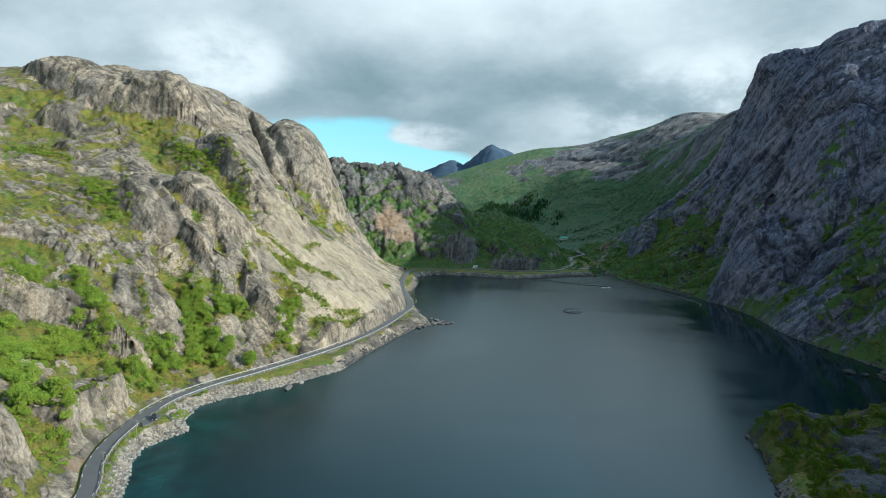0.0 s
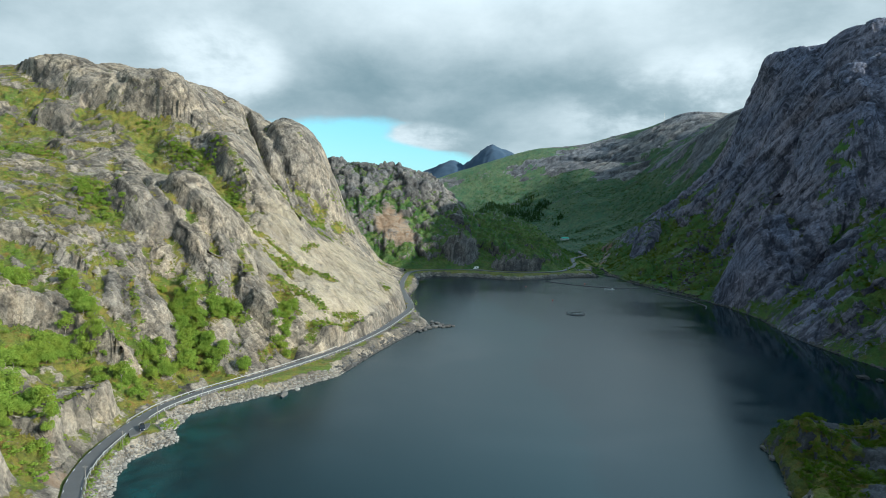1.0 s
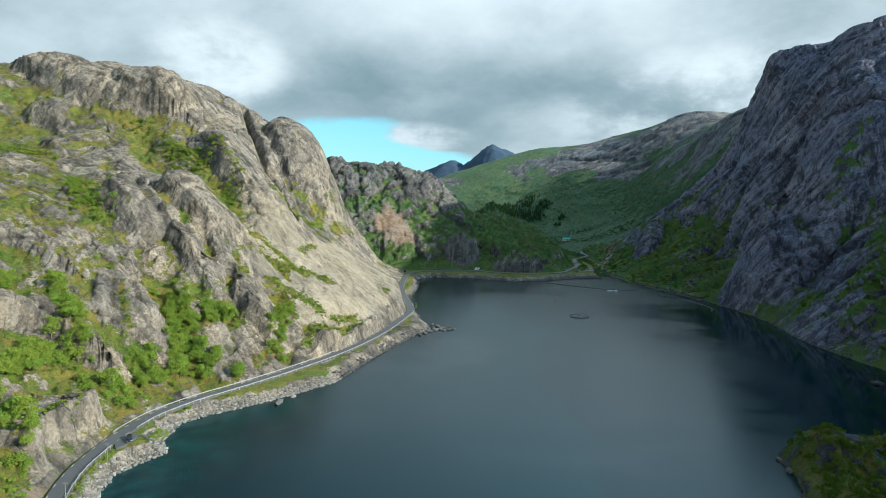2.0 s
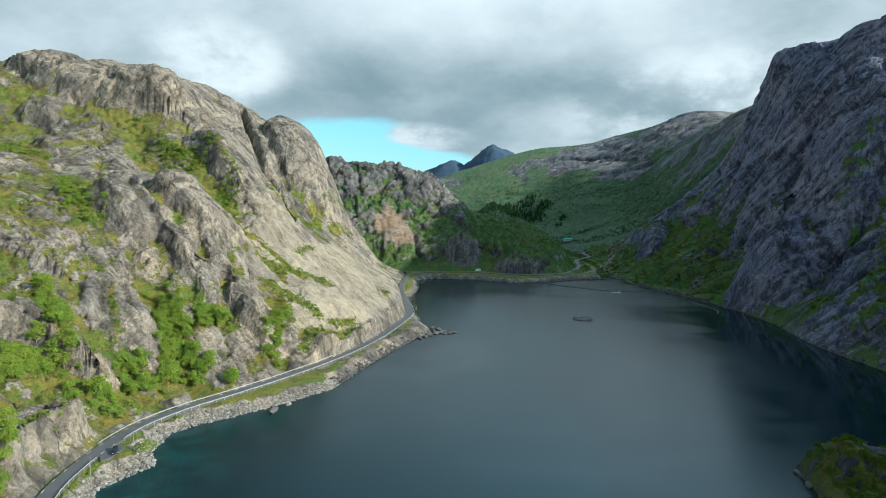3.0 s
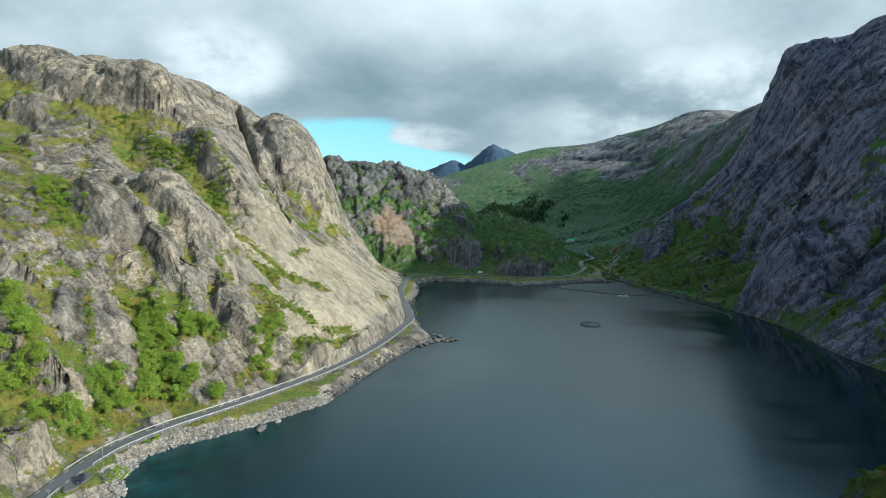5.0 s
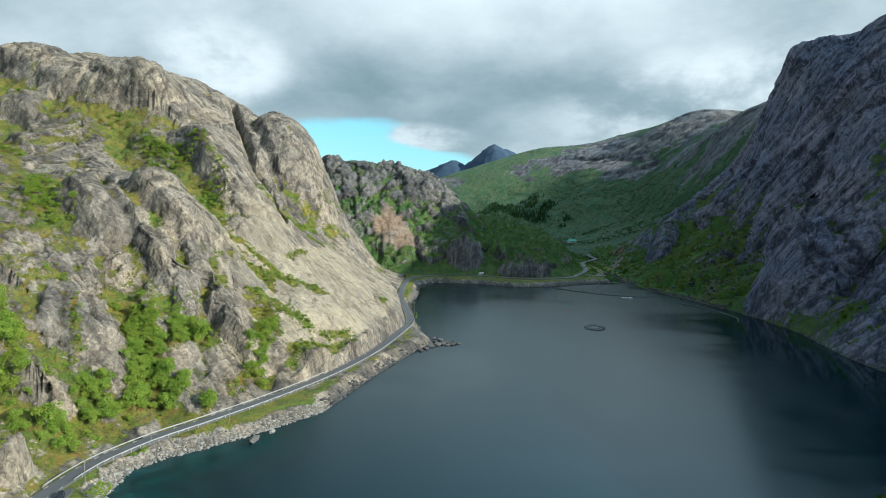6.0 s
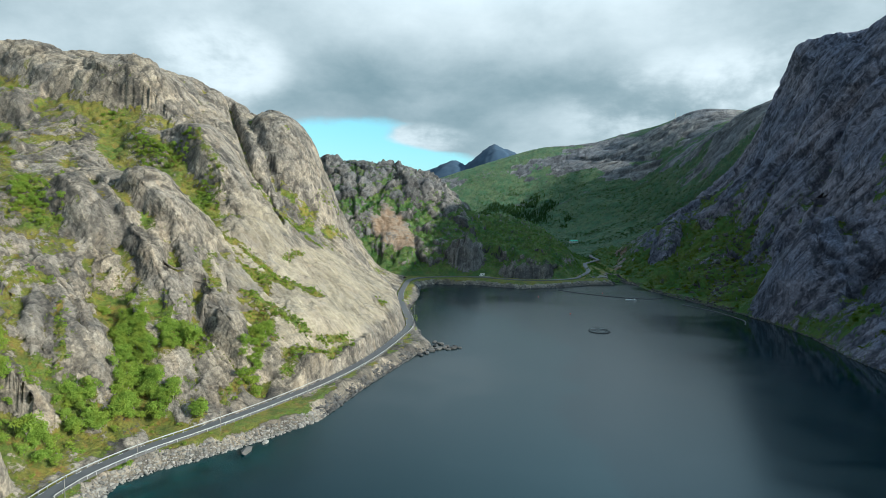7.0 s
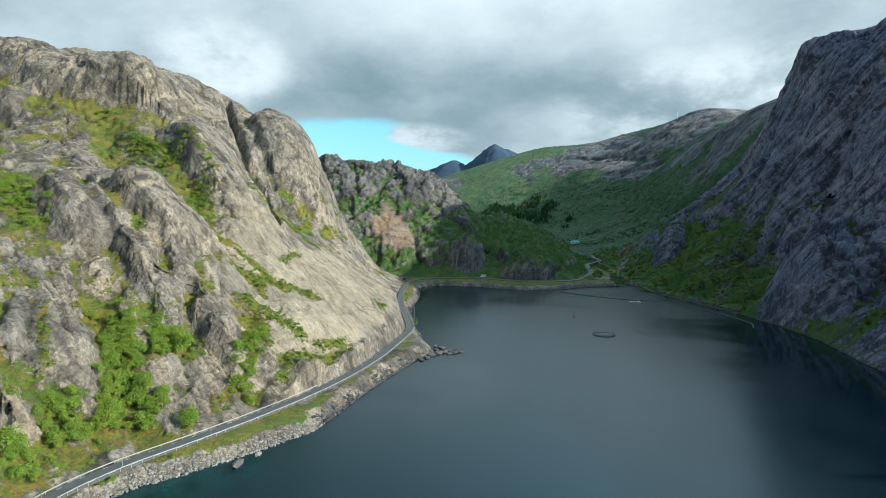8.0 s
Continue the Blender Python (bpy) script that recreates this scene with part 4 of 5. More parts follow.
road = structure("road", grid_mesh("road", ribbon(ROAD, -2.5, 2.5, ROAD_Z, 0.9), smooth_faces=False), ASPHALT, "narrow grey asphalt road along the fjord", "road")


# ---------------------------------------------------------------- helpers for things
def mesh_of(bm, name, mat, smooth_faces=False):
    me = bpy.data.meshes.new(name)
    bm.to_mesh(me)
    bm.free()
    me.materials.append(mat)
    if smooth_faces:
        me.polygons.foreach_set("use_smooth", np.full(len(me.polygons), True))
    return me


def part(name, bm, mat, parent, label="", smooth_faces=False):
    """Links a bmesh as one mesh object under a thing or a part."""
    ob = new(name, mesh_of(bm, name, mat, smooth_faces))
    ob.parent = parent
    return tagged(ob, label)


def thing(name, label, category, m=None, group=""):
    ob = new(name)
    ob.empty_display_size = 0.5
    if m is not None:
        ob.matrix_basis = m
    return tagged(ob, label, category, group)


def box(bm, lo, hi, bevel=0.0):
    got = bmesh.ops.create_cube(bm, size=1.0)["verts"]
    for v in got:
        v.co = Vector([lo[i] + (v.co[i] + 0.5) * (hi[i] - lo[i]) for i in range(3)])
    if bevel:
        edges = list({e for v in got for e in v.link_edges})
        bmesh.ops.bevel(bm, geom=edges, offset=bevel, segments=2, affect="EDGES")
    return got


def tube(bm, a, b, r0, r1=None, sides=8):
    a, b = Vector(a), Vector(b)
    turn = (b - a).to_track_quat("Z", "Y").to_matrix().to_4x4()
    bmesh.ops.create_cone(bm, cap_ends=True, segments=sides, radius1=r0, radius2=r0 if r1 is None else r1, depth=(b - a).length, matrix=Matrix.Translation((a + b) / 2) @ turn)


def arrays_mesh(name, verts, faces, mat, smooth_faces=False):
    me = bpy.data.meshes.new(name)
    n, k = faces.shape
    me.vertices.add(len(verts))
    me.vertices.foreach_set("co", verts.astype(np.float32).ravel())
    me.loops.add(n * k)
    me.loops.foreach_set("vertex_index", faces.astype(np.int32).ravel())
    me.polygons.add(n)
    me.polygons.foreach_set("loop_start", np.arange(0, n * k, k, dtype=np.int32))
    me.polygons.foreach_set("use_smooth", np.full(n, smooth_faces))
    me.update()
    me.validate()
    me.materials.append(mat)
    return me


def many(shapes, places, rng):
    """Copies of (verts, faces) shapes in one pair of arrays: places are rows of x, y, z, size."""
    V, Fc, base = [], [], 0
    for x, y, z, size in places:
        v, f = shapes[rng.integers(len(shapes))]
        a = rng.uniform(0, 2 * math.pi)
        c, s_ = math.cos(a), math.sin(a)
        w = np.stack([v[:, 0] * c - v[:, 1] * s_, v[:, 0] * s_ + v[:, 1] * c, v[:, 2] * rng.uniform(0.8, 1.2)], 1) * size + np.array((x, y, z))
        V.append(w)
        Fc.append(f + base)
        base += len(v)
    return np.concatenate(V), np.concatenate(Fc)


# ---------------------------------------------------------------- road furniture
def along_road(line, start, end):
    keep = [i for i in range(len(line)) if start <= line[i, 1] <= end]
    return line[keep[0]:keep[-1] + 1]


def side_line(line, offset):
    t = np.gradient(line, axis=0)
    t /= np.linalg.norm(t, axis=1, keepdims=True)
    return line + np.stack([t[:, 1], -t[:, 0]], 1) * offset, t


def road_marks():
    bm = bmesh.new()
    box(bm, (-0.075, -0.9, 0), (0.075, 0.9, 0.006))
    dash = mesh_of(bm, "edge_dash", PAINT)
    rest = []
    for offset in (-2.2, 2.2):
        pts, t = side_line(ROAD[::2], offset)
        for k in range(len(pts)):
            if k % 2 == 0 and pts[k, 1] < 620:
                m = pose(pts[k, 0], pts[k, 1], ROAD_Z + 0.004, 0, 0, math.degrees(math.atan2(t[k, 1], t[k, 0])) - 90)
                if pts[k, 1] < 400:
                    ob = new("edge_dash", dash)
                    ob.parent, ob.matrix_basis = road, m
                else:
                    rest.append([m @ Vector(c) for c in ((-0.075, -0.9, 0), (0.075, -0.9, 0), (0.075, 0.9, 0), (-0.075, 0.9, 0))])
    V = np.array([[tuple(v) for v in q] for q in rest]).reshape(-1, 3)
    ob = new("edge_dashes", arrays_mesh("edge_dashes", V, np.arange(len(V)).reshape(-1, 4), PAINT))
    ob.parent = road
    tagged(ob, "worn white edge dashes", kind="stuff")


def guard_rail(start, end, offset, label):
    line = along_road(ROAD, start, end)
    pts, t = side_line(line, offset)
    rail = thing("guard_rail", label, "guard rail", pose(pts[0, 0], pts[0, 1], ROAD_Z - 0.4))
    o = np.array((pts[0, 0], pts[0, 1], ROAD_Z - 0.4))
    n = np.stack([t[:, 1], -t[:, 0]], 1) * (-1 if offset > 0 else 1)
    prof = ((0.0, 0.86), (0.05, 0.91), (0.09, 0.96), (0.03, 1.01), (0.09, 1.06), (0.05, 1.11), (0.0, 1.16))
    rows = np.stack([np.c_[pts + n * a, np.full(len(pts), ROAD_Z - 0.4 + h)] - o for a, h in prof], 1)
    me = grid_mesh("beam", rows)
    me.materials.append(STEEL)
    beam = new("beam", me)
    beam.parent = rail
    mod = beam.modifiers.new("thickness", "SOLIDIFY")
    mod.thickness = 0.02
    bm = bmesh.new()
    box(bm, (-0.06, -0.05, 0), (0.06, 0.05, 1.15), 0.01)
    post = mesh_of(bm, "post", STEEL)
    for k in range(0, len(pts), 2):
        ob = new("post", post)
        ob.parent = rail
        ob.matrix_basis = pose(pts[k, 0] - o[0] - n[k, 0] * 0.1, pts[k, 1] - o[1] - n[k, 1] * 0.1, -0.1, 0, 0, math.degrees(math.atan2(t[k, 1], t[k, 0])))


WOOD_POLE = plain("weathered_pole", (0.24, 0.23, 0.21), 0.8)


def utility_pole(x, y, z, h):
    ob = thing("utility_pole", "slim grey roadside utility pole standing on the verge", "pole", pose(x, y, z), "poles along the road")
    bm = bmesh.new()
    tube(bm, (0, 0, -0.3), (0, 0, h), 0.11, 0.07)
    part("shaft", bm, WOOD_POLE, ob)
    bm = bmesh.new()
    box(bm, (-0.7, -0.05, h - 0.55), (0.7, 0.05, h - 0.43), 0.01)
    part("crossarm", bm, WOOD_POLE, ob)
    for x0 in (-0.55, 0.55):
        bm = bmesh.new()
        tube(bm, (x0, 0, h - 0.43), (x0, 0, h - 0.2), 0.05, 0.03)
        part("insulator", bm, STEEL, ob)
    return ob


road_marks()
guard_rail(150, 200, 2.95, "low pale steel guard rail on the water side of the bend")
guard_rail(214, 372, 2.95, "long pale steel guard rail on the water side of the road")
guard_rail(210, 318, -2.95, "long pale steel guard rail below the rock slope")
guard_rail(372, 470, 2.95, "pale steel guard rail round the rocky point")
for px, py in ((-103.5, 187), (-100.5, 163), (-105.8, 214), (-101, 242), (-82, 262), (-60, 300), (-42, 343), (-26, 385), (-33, 412), (-24, 474)):
    utility_pole(px, py, 4.2, 7.6)
for px, py in ((-20, 705), (8, 712)):
    utility_pole(px, py, 6, 10)

# ---------------------------------------------------------------- boulders
def boulder_shapes(count, seed):
    rng = np.random.default_rng(seed)
    out = []
    for k in range(count):
        bm = bmesh.new()
        bmesh.ops.create_icosphere(bm, subdivisions=1, radius=0.5)
        for _ in range(9):
            nrm = Vector(rng.normal(size=3)).normalized()
            cut = rng.uniform(0.30, 0.44)
            for v in bm.verts:
                d = v.co.dot(nrm) - cut
                if d > 0:
                    v.co -= nrm * d
        v = np.array([tuple(q.co) for q in bm.verts]) * np.array((1.25, 0.95, 0.8))
        f = np.array([[q.index for q in fc.verts] for fc in bm.faces])
        bm.free()
        out.append((v, f))
    return out


def stone_material(name, a, b):
    m, n = material(name)
    p = n.add("ShaderNodeNewGeometry")
    pos = p.outputs["Position"]
    one = n.add("ShaderNodeObjectInfo").outputs["Random"]
    each = n.math("FRACT", n.math("ADD", n.math("MULTIPLY", p.outputs["Random Per Island"], 3.7), one))
    k = n.noise(pos, 1.4, 6.0, 0.65)
    c = n.mix(each, a, b)
    c = n.mix(n.math("MULTIPLY", n.ramp(k, 0.5, 0.75), 0.6), c, tuple(v * 0.4 for v in a[:3]) + (1,))
    bump = n.add("ShaderNodeBump", {}, Strength=0.6, Distance=0.2, Height=k)
    finish(n, Base_Color=c, Roughness=0.92, Normal=bump)
    return m


STONE = stone_material("riprap_stone", (0.10, 0.097, 0.092, 1), (0.35, 0.33, 0.30, 1))
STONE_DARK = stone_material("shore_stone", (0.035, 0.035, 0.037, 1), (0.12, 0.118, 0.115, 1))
STONES = boulder_shapes(8, 4)


def along_shore(pts, step, rng, inland):
    a = np.array(pts, float)
    s = np.r_[0, np.cumsum(np.hypot(*np.diff(a, axis=0).T))]
    q = np.arange(0, s[-1], step)
    q = q + rng.uniform(-step, step, len(q)) * 0.5
    x, y = np.interp(q, s, a[:, 0]), np.interp(q, s, a[:, 1])
    e = np.stack([np.interp(q + 1, s, a[:, 0]) - np.interp(q - 1, s, a[:, 0]), np.interp(q + 1, s, a[:, 1]) - np.interp(q - 1, s, a[:, 1])], 1)
    e /= np.maximum(np.linalg.norm(e, axis=1, keepdims=True), 1e-6)
    off = rng.uniform(*inland, len(q))
    return np.stack([x - e[:, 1] * off, y + e[:, 0] * off, off], 1)


def rock_banks():
    rng = np.random.default_rng(12)
    rows = []
    for row in range(9):
        inland = (-0.9 + row * 0.55, -0.3 + row * 0.55)
        rows += [(x, y, o) for x, y, o in along_shore(SHORE_LEFT[1:17], 0.95, rng, inland)]
    places = [(x, y, 4.4 * float(smooth(np.array(o), 0.0, 6.5)) + 0.12, rng.choice((0.6, 0.85, 1.15, 1.7), p=(0.35, 0.35, 0.2, 0.1))) for x, y, o in rows if o < 4.0]
    bank = thing("rock_bank", "bank of broken grey boulders between road and water", "boulder bank", pose(-95, 206, 0))
    meshes = [arrays_mesh("boulder", v, f, STONE) for v, f in STONES]
    near = [p for p in places if 196 < p[1] < 232]
    rng.shuffle(near)
    near, spare = near[:300], near[300:]
    for x, y, z, size in near:
        ob = new("boulder", meshes[rng.integers(len(meshes))])
        ob.parent = bank
        ob.matrix_basis = pose(x + 95, y - 206, z, rng.uniform(-25, 25), rng.uniform(-25, 25), rng.uniform(0, 360)) @ Matrix.Scale(size, 4)
    far = [p for p in places if not 196 < p[1] < 232 and p[1] < 290] + [tuple(p) for p in spare]
    v, f = many(STONES, far, rng)
    ob = new("riprap", arrays_mesh("riprap", v - np.array((-95, 206, 0)), f, STONE))
    ob.parent = bank
    tagged(ob, "broken grey boulders", kind="stuff")
    # natural shores
    dark = [(x, y, z, size * rng.choice((1.0, 1.0, 1.5))) for x, y, z, size in places if y >= 290]
    for row in range(4):
        inland = (-0.6 + row * 1.1, 0.8 + row * 1.1)
        for pts, size in ((SHORE_LEFT[16:], (1.0, 3.2)), (SHORE_FAR, (1.2, 2.6)), (SHORE_RIGHT[:15], (1.0, 3.6)), (SHORE_RIGHT[14:], (0.8, 2.4))):
            dark += [(x, y, 4.4 * float(smooth(np.array(o), 0.0, 6.5)) * 0.8 + 0.05, rng.uniform(*size) * rng.uniform(0.5, 1)) for x, y, o in along_shore(pts, 1.9, rng, inland)]
    v, f = many(STONES, dark, rng)
    tagged(new("shore_stones", arrays_mesh("shore_stones", v, f, STONE_DARK)), "dark weathered stones lining the natural shore", "stones", kind="stuff")
    for x, y, size in ((-70.5, 255, 5.6), (-66, 262.5, 3.2), (3, 397, 6.0), (-1, 401, 6.0), (-5, 396, 6.5), (7, 398.5, 3.6), (-10, 391, 6.0), (-4, 407, 5.0), (0.5, 394.5, 4.0), (-2, 398, 5.0), (4.5, 402, 3.4), (-7, 401, 5.0), (-12, 386, 4.5), (-15, 381, 4.0), (-8, 411, 4.0), (216, 293, 7), (221, 289, 5), (117, 207, 4.5), (115, 199, 4)):
        ob = new("shore_rock", meshes[rng.integers(len(meshes))].copy())
        ob.data.materials[0] = STONE_DARK if y > 270 else STONE
        ob.matrix_basis = pose(x, y, 0.35, 0, 0, rng.uniform(0, 360)) @ Matrix.Diagonal((size, size * 0.8, size * 0.6, 1))
        tagged(ob, "large weathered grey rock at the water's edge", "rock", "large rocks at the waterline")
    # fallen blocks below the cliff
    scree = []
    for x, y, r, n in ((268, 590, 26, 160), (285, 630, 24, 150), (248, 565, 16, 70), (300, 665, 20, 60), (240, 610, 20, 70)):
        for _ in range(n):
            a, d = rng.uniform(0, 2 * math.pi), r * math.sqrt(rng.uniform())
            scree.append((x + d * math.cos(a), y + d * math.sin(a), rng.choice((1.5, 2.2, 3.2, 4.5), p=(0.45, 0.3, 0.17, 0.08))))
    pts = RIGHT_P.reshape(-1, 3)
    pts = pts[(pts[:, 1] > 530) & (pts[:, 1] < 700) & (pts[:, 0] < 340)]
    spots_ = []
    for x, y, size in scree:
        k = np.argmin((pts[:, 0] - x) ** 2 + (pts[:, 1] - y) ** 2)
        spots_.append((pts[k, 0], pts[k, 1], pts[k, 2] + 0.1 * size, size))
    v, f = many(STONES, spots_, rng)
    tagged(new("scree", arrays_mesh("scree", v, f, STONE_DARK)), "fallen dark rock blocks below the cliff", "scree", kind="stuff")


rock_banks()


# ---------------------------------------------------------------- plants
def leaf_material(name, a, b, c):
    m, n = material(name)
    g = n.add("ShaderNodeNewGeometry")
    one = n.add("ShaderNodeObjectInfo").outputs["Random"]
    col = n.mix(g.outputs["Random Per Island"], a, b)
    col = n.mix(n.math("MULTIPLY", n.ramp(n.noise(g.outputs["Position"], 0.12, 3.0, 0.6), 0.42, 0.66), 0.8), col, c)
    col = n.mix(n.math("MULTIPLY", one, 0.35), col, b)
    d = n.add("ShaderNodeBsdfDiffuse", {}, Color=col, Roughness=0.8)
    t = n.add("ShaderNodeBsdfTranslucent", {}, Color=n.mix(0.5, col, (0.25, 0.32, 0.02, 1)))
    n.add("ShaderNodeOutputMaterial", {}, Surface=n.add("ShaderNodeMixShader", {}, i0=0.3, i1=d, i2=t))
    return m


LEAF = leaf_material("birch_leaves", (0.09, 0.18, 0.025, 1), (0.27, 0.39, 0.075, 1), (0.23, 0.28, 0.045, 1))
# leaves of the shaded side, with the shade in their darker green
LEAF_SHADE = leaf_material("shade_dark_leaves", (0.03, 0.09, 0.012, 1), (0.095, 0.17, 0.02, 1), (0.13, 0.13, 0.016, 1))
# spruce green with the far haze mixed in, paler and bluer
NEEDLE = leaf_material("hazed_spruce_needles", (0.018, 0.055, 0.026, 1), (0.04, 0.09, 0.04, 1), (0.028, 0.07, 0.032, 1))
LEAF_MID = leaf_material("hill_leaves", (0.052, 0.16, 0.042, 1), (0.115, 0.25, 0.06, 1), (0.135, 0.21, 0.05, 1))
# leaf green shifted towards blue, as haze over the valley
LEAF_VALLEY = leaf_material("hazed_valley_leaves", (0.028, 0.095, 0.045, 1), (0.07, 0.16, 0.07, 1), (0.05, 0.12, 0.05, 1))
BARK = plain("birch_bark", (0.28, 0.25, 0.21), 0.9)


def bush_shape(seed, leaves=230, height=1.0, lumps=7, size=0.15):
    """Leaf cards round several lumps: a crown about one metre wide with an uneven outline and gaps."""
    rng = np.random.default_rng(seed)
    centres = np.stack([rng.uniform(-0.32, 0.32, lumps), rng.uniform(-0.32, 0.32, lumps), rng.uniform(0.25, 0.8, lumps) * height], 1)
    radii = rng.uniform(0.16, 0.28, lumps)
    which = rng.integers(lumps, size=leaves)
    d = rng.normal(size=(leaves, 3))
    d /= np.linalg.norm(d, axis=1, keepdims=True)
    d[:, 2] = np.where(d[:, 2] < -0.3, -d[:, 2], d[:, 2])
    p = centres[which] + d * (radii[which] * rng.uniform(0.6, 1.1, leaves))[:, None]
    n = d + rng.normal(size=(leaves, 3)) * 0.55 + np.array((0, 0, 0.35))
    n /= np.linalg.norm(n, axis=1, keepdims=True)
    a = np.cross(n, rng.normal(size=(leaves, 3)))
    a /= np.linalg.norm(a, axis=1, keepdims=True)
    b = np.cross(n, a)
    w = size * rng.uniform(0.6, 1.3, leaves)[:, None]
    v = np.stack([p - a * w * 0.55, p - b * w * 0.4 + n * w * 0.12, p + a * w * 0.55, p + b * w * 0.4 + n * w * 0.12], 1).reshape(-1, 3)
    return v, np.arange(leaves * 4).reshape(-1, 4)


def spruce_shape(seed):
    rng = np.random.default_rng(seed)
    V = []
    for k in range(9):
        z, r = 0.08 + k * 0.1, 0.27 * (1 - k / 9.5)
        m = max(4, int(11 - k))
        for j in range(m):
            a = 2 * math.pi * (j + rng.uniform(-0.3, 0.3)) / m
            c, s_ = math.cos(a), math.sin(a)
            rr = r * rng.uniform(0.8, 1.2)
            V += [(0, 0, z + 0.13), (c * rr - s_ * 0.07, s_ * rr + c * 0.07, z - 0.02), (c * rr * 1.15, s_ * rr * 1.15, z - 0.05), (c * rr + s_ * 0.07, s_ * rr - c * 0.07, z - 0.02)]
    V = np.array(V)
    return V, np.arange(len(V)).reshape(-1, 4)


BUSH = [bush_shape(k, 1050, h, 12, 0.078) for k, h in ((1, 1.0), (2, 0.85), (3, 1.15), (4, 0.75), (5, 1.0))]
SHRUB = [bush_shape(20 + k, 150, h, 6, 0.17) for k, h in ((1, 0.8), (2, 0.65), (3, 0.9))]
FAR_SHRUB = [bush_shape(40 + k, 46, h, 5, 0.27) for k, h in ((1, 0.8), (2, 0.65), (3, 0.9))]
SPRUCE = [spruce_shape(k) for k in range(4)]


def scatter(P, density, rng, lo, hi, sink=0.15):
    """Plants on the vertices of a sheet; density is the share of vertices that carry one."""
    pts = P.reshape(-1, 3)
    pick = np.nonzero(rng.uniform(size=len(pts)) < density.ravel())[0]
    size = rng.uniform(lo, hi, len(pick)) * rng.uniform(0.7, 1.15, len(pick))
    return np.c_[pts[pick], size] - np.array((0, 0, sink, 0))


def birch(shape, m, group="birches above the road"):
    v, f = shape
    ob = thing("birch_tree", "low bushy green birch rooted in a hollow of the rock slope", "tree", m, group)
    bm = bmesh.new()
    tube(bm, (0, 0, -0.15), (0.03, 0.02, 0.35), 0.022, 0.014, 6)
    for a in range(3):
        c, s_ = math.cos(a * 2.1 + v[0, 0] * 9), math.sin(a * 2.1 + v[0, 0] * 9)
        tube(bm, (0.03, 0.02, 0.3), (0.24 * c, 0.24 * s_, 0.62), 0.013, 0.005, 5)
    part("trunk", bm, BARK, ob)
    crown = new("crown", arrays_mesh("crown", v, f, LEAF))
    crown.parent = ob
    return ob


def plants():
    rng = np.random.default_rng(31)
    X, Y = LEFT_P[:, :, 0], LEFT_P[:, :, 1]
    dense = swathes(X, Y, BIRCH_LINES + BIRCH_SPOTS, 0.4, 11, 5.0, 0.5) * (LEFT_U > 5)
    trees = scatter(LEFT_P, dense * 0.11, rng, 3.2, 7.2, 0.2)
    rng.shuffle(trees)
    masters = [birch(shape, pose(*trees[k, :3], 0, 0, rng.uniform(0, 360)) @ Matrix.Scale(trees[k, 3], 4)) for k, shape in enumerate(BUSH)]
    for x, y, z, size in trees[len(BUSH):230]:
        src = masters[rng.integers(len(masters))]
        ob = copy_thing(src, pose(x, y, z, 0, 0, rng.uniform(0, 360)))
        ob.matrix_basis = pose(x, y, z, 0, 0, rng.uniform(0, 360)) @ Matrix.Scale(size, 4)
    rest = trees[230:]
    some = scatter(LEFT_P, swathes(X, Y, HOLLOWS, 0.6, 12, 5.0, 0.7) * 0.09 * (LEFT_U > 5), rng, 1.4, 3.8)
    seam = scatter(LEFT_P, swathes(X, Y, SEAMS + TUFTS + LOW_TURF, 0.6, 13, 4.0, 0.8) * 0.17 * (LEFT_U > 5), rng, 0.8, 2.4)
    ledge = scatter(LEFT_P, np.clip(LEFT_TURF - 0.4, 0, 1) * 0.09 * (LEFT_U > 5) * (Y < 560) * smooth(LEFT_P[:, :, 2], 130, 60), rng, 0.8, 2.0)
    v, f = many(BUSH, np.concatenate([rest, some]), rng)
    tagged(new("birch_scrub", arrays_mesh("birch_scrub", v, f, LEAF)), "light green birch scrub on the sunny slope", "scrub", kind="stuff")
    v, f = many(SHRUB, np.concatenate([ledge, seam]), rng)
    tagged(new("ledge_shrubs", arrays_mesh("ledge_shrubs", v, f, LEAF)), "small green shrubs on rock ledges", "shrubs", kind="stuff")
    # verge bushes between road and water
    line, t = side_line(along_road(ROAD, 206, 600), 5.2)
    verge = [(x + rng.uniform(-1, 1.5), y, 4.0, rng.uniform(0.8, 1.8)) for x, y in line[rng.uniform(size=len(line)) < 0.22]]
    near, t = side_line(along_road(ROAD, 130, 206), 4.6)
    verge += [(x + rng.uniform(-1.3, 1.6), y + rng.uniform(-1, 1), 4.0, rng.uniform(0.5, 1.1)) for x, y in near for _ in range(3)]
    verge += [(-99 + rng.uniform(-3, 3), 209 + rng.uniform(-4, 5), 4.1, rng.uniform(0.8, 1.6)) for _ in range(30)]
    v, f = many(SHRUB, verge, rng)
    tagged(new("verge_shrubs", arrays_mesh("verge_shrubs", v, f, LEAF)), "low green shrubs on the grass verge", "shrubs", kind="stuff")
    # shaded side, where the leaf colour itself is darkened
    c = scatter(RIGHT_P, np.clip(RIGHT_TURF - 0.3, 0, 1) * 0.11 * smooth(RIGHT_P[:, :, 2], 110, 50) * (RIGHT_P[:, :, 1] > 262), rng, 1.5, 4.2)
    v, f = many(SHRUB, c, rng)
    tagged(new("cliff_scrub", arrays_mesh("cliff_scrub", v, f, LEAF_SHADE)), "green scrub at the foot of the cliff, coloured dark for shade", "scrub", kind="stuff")
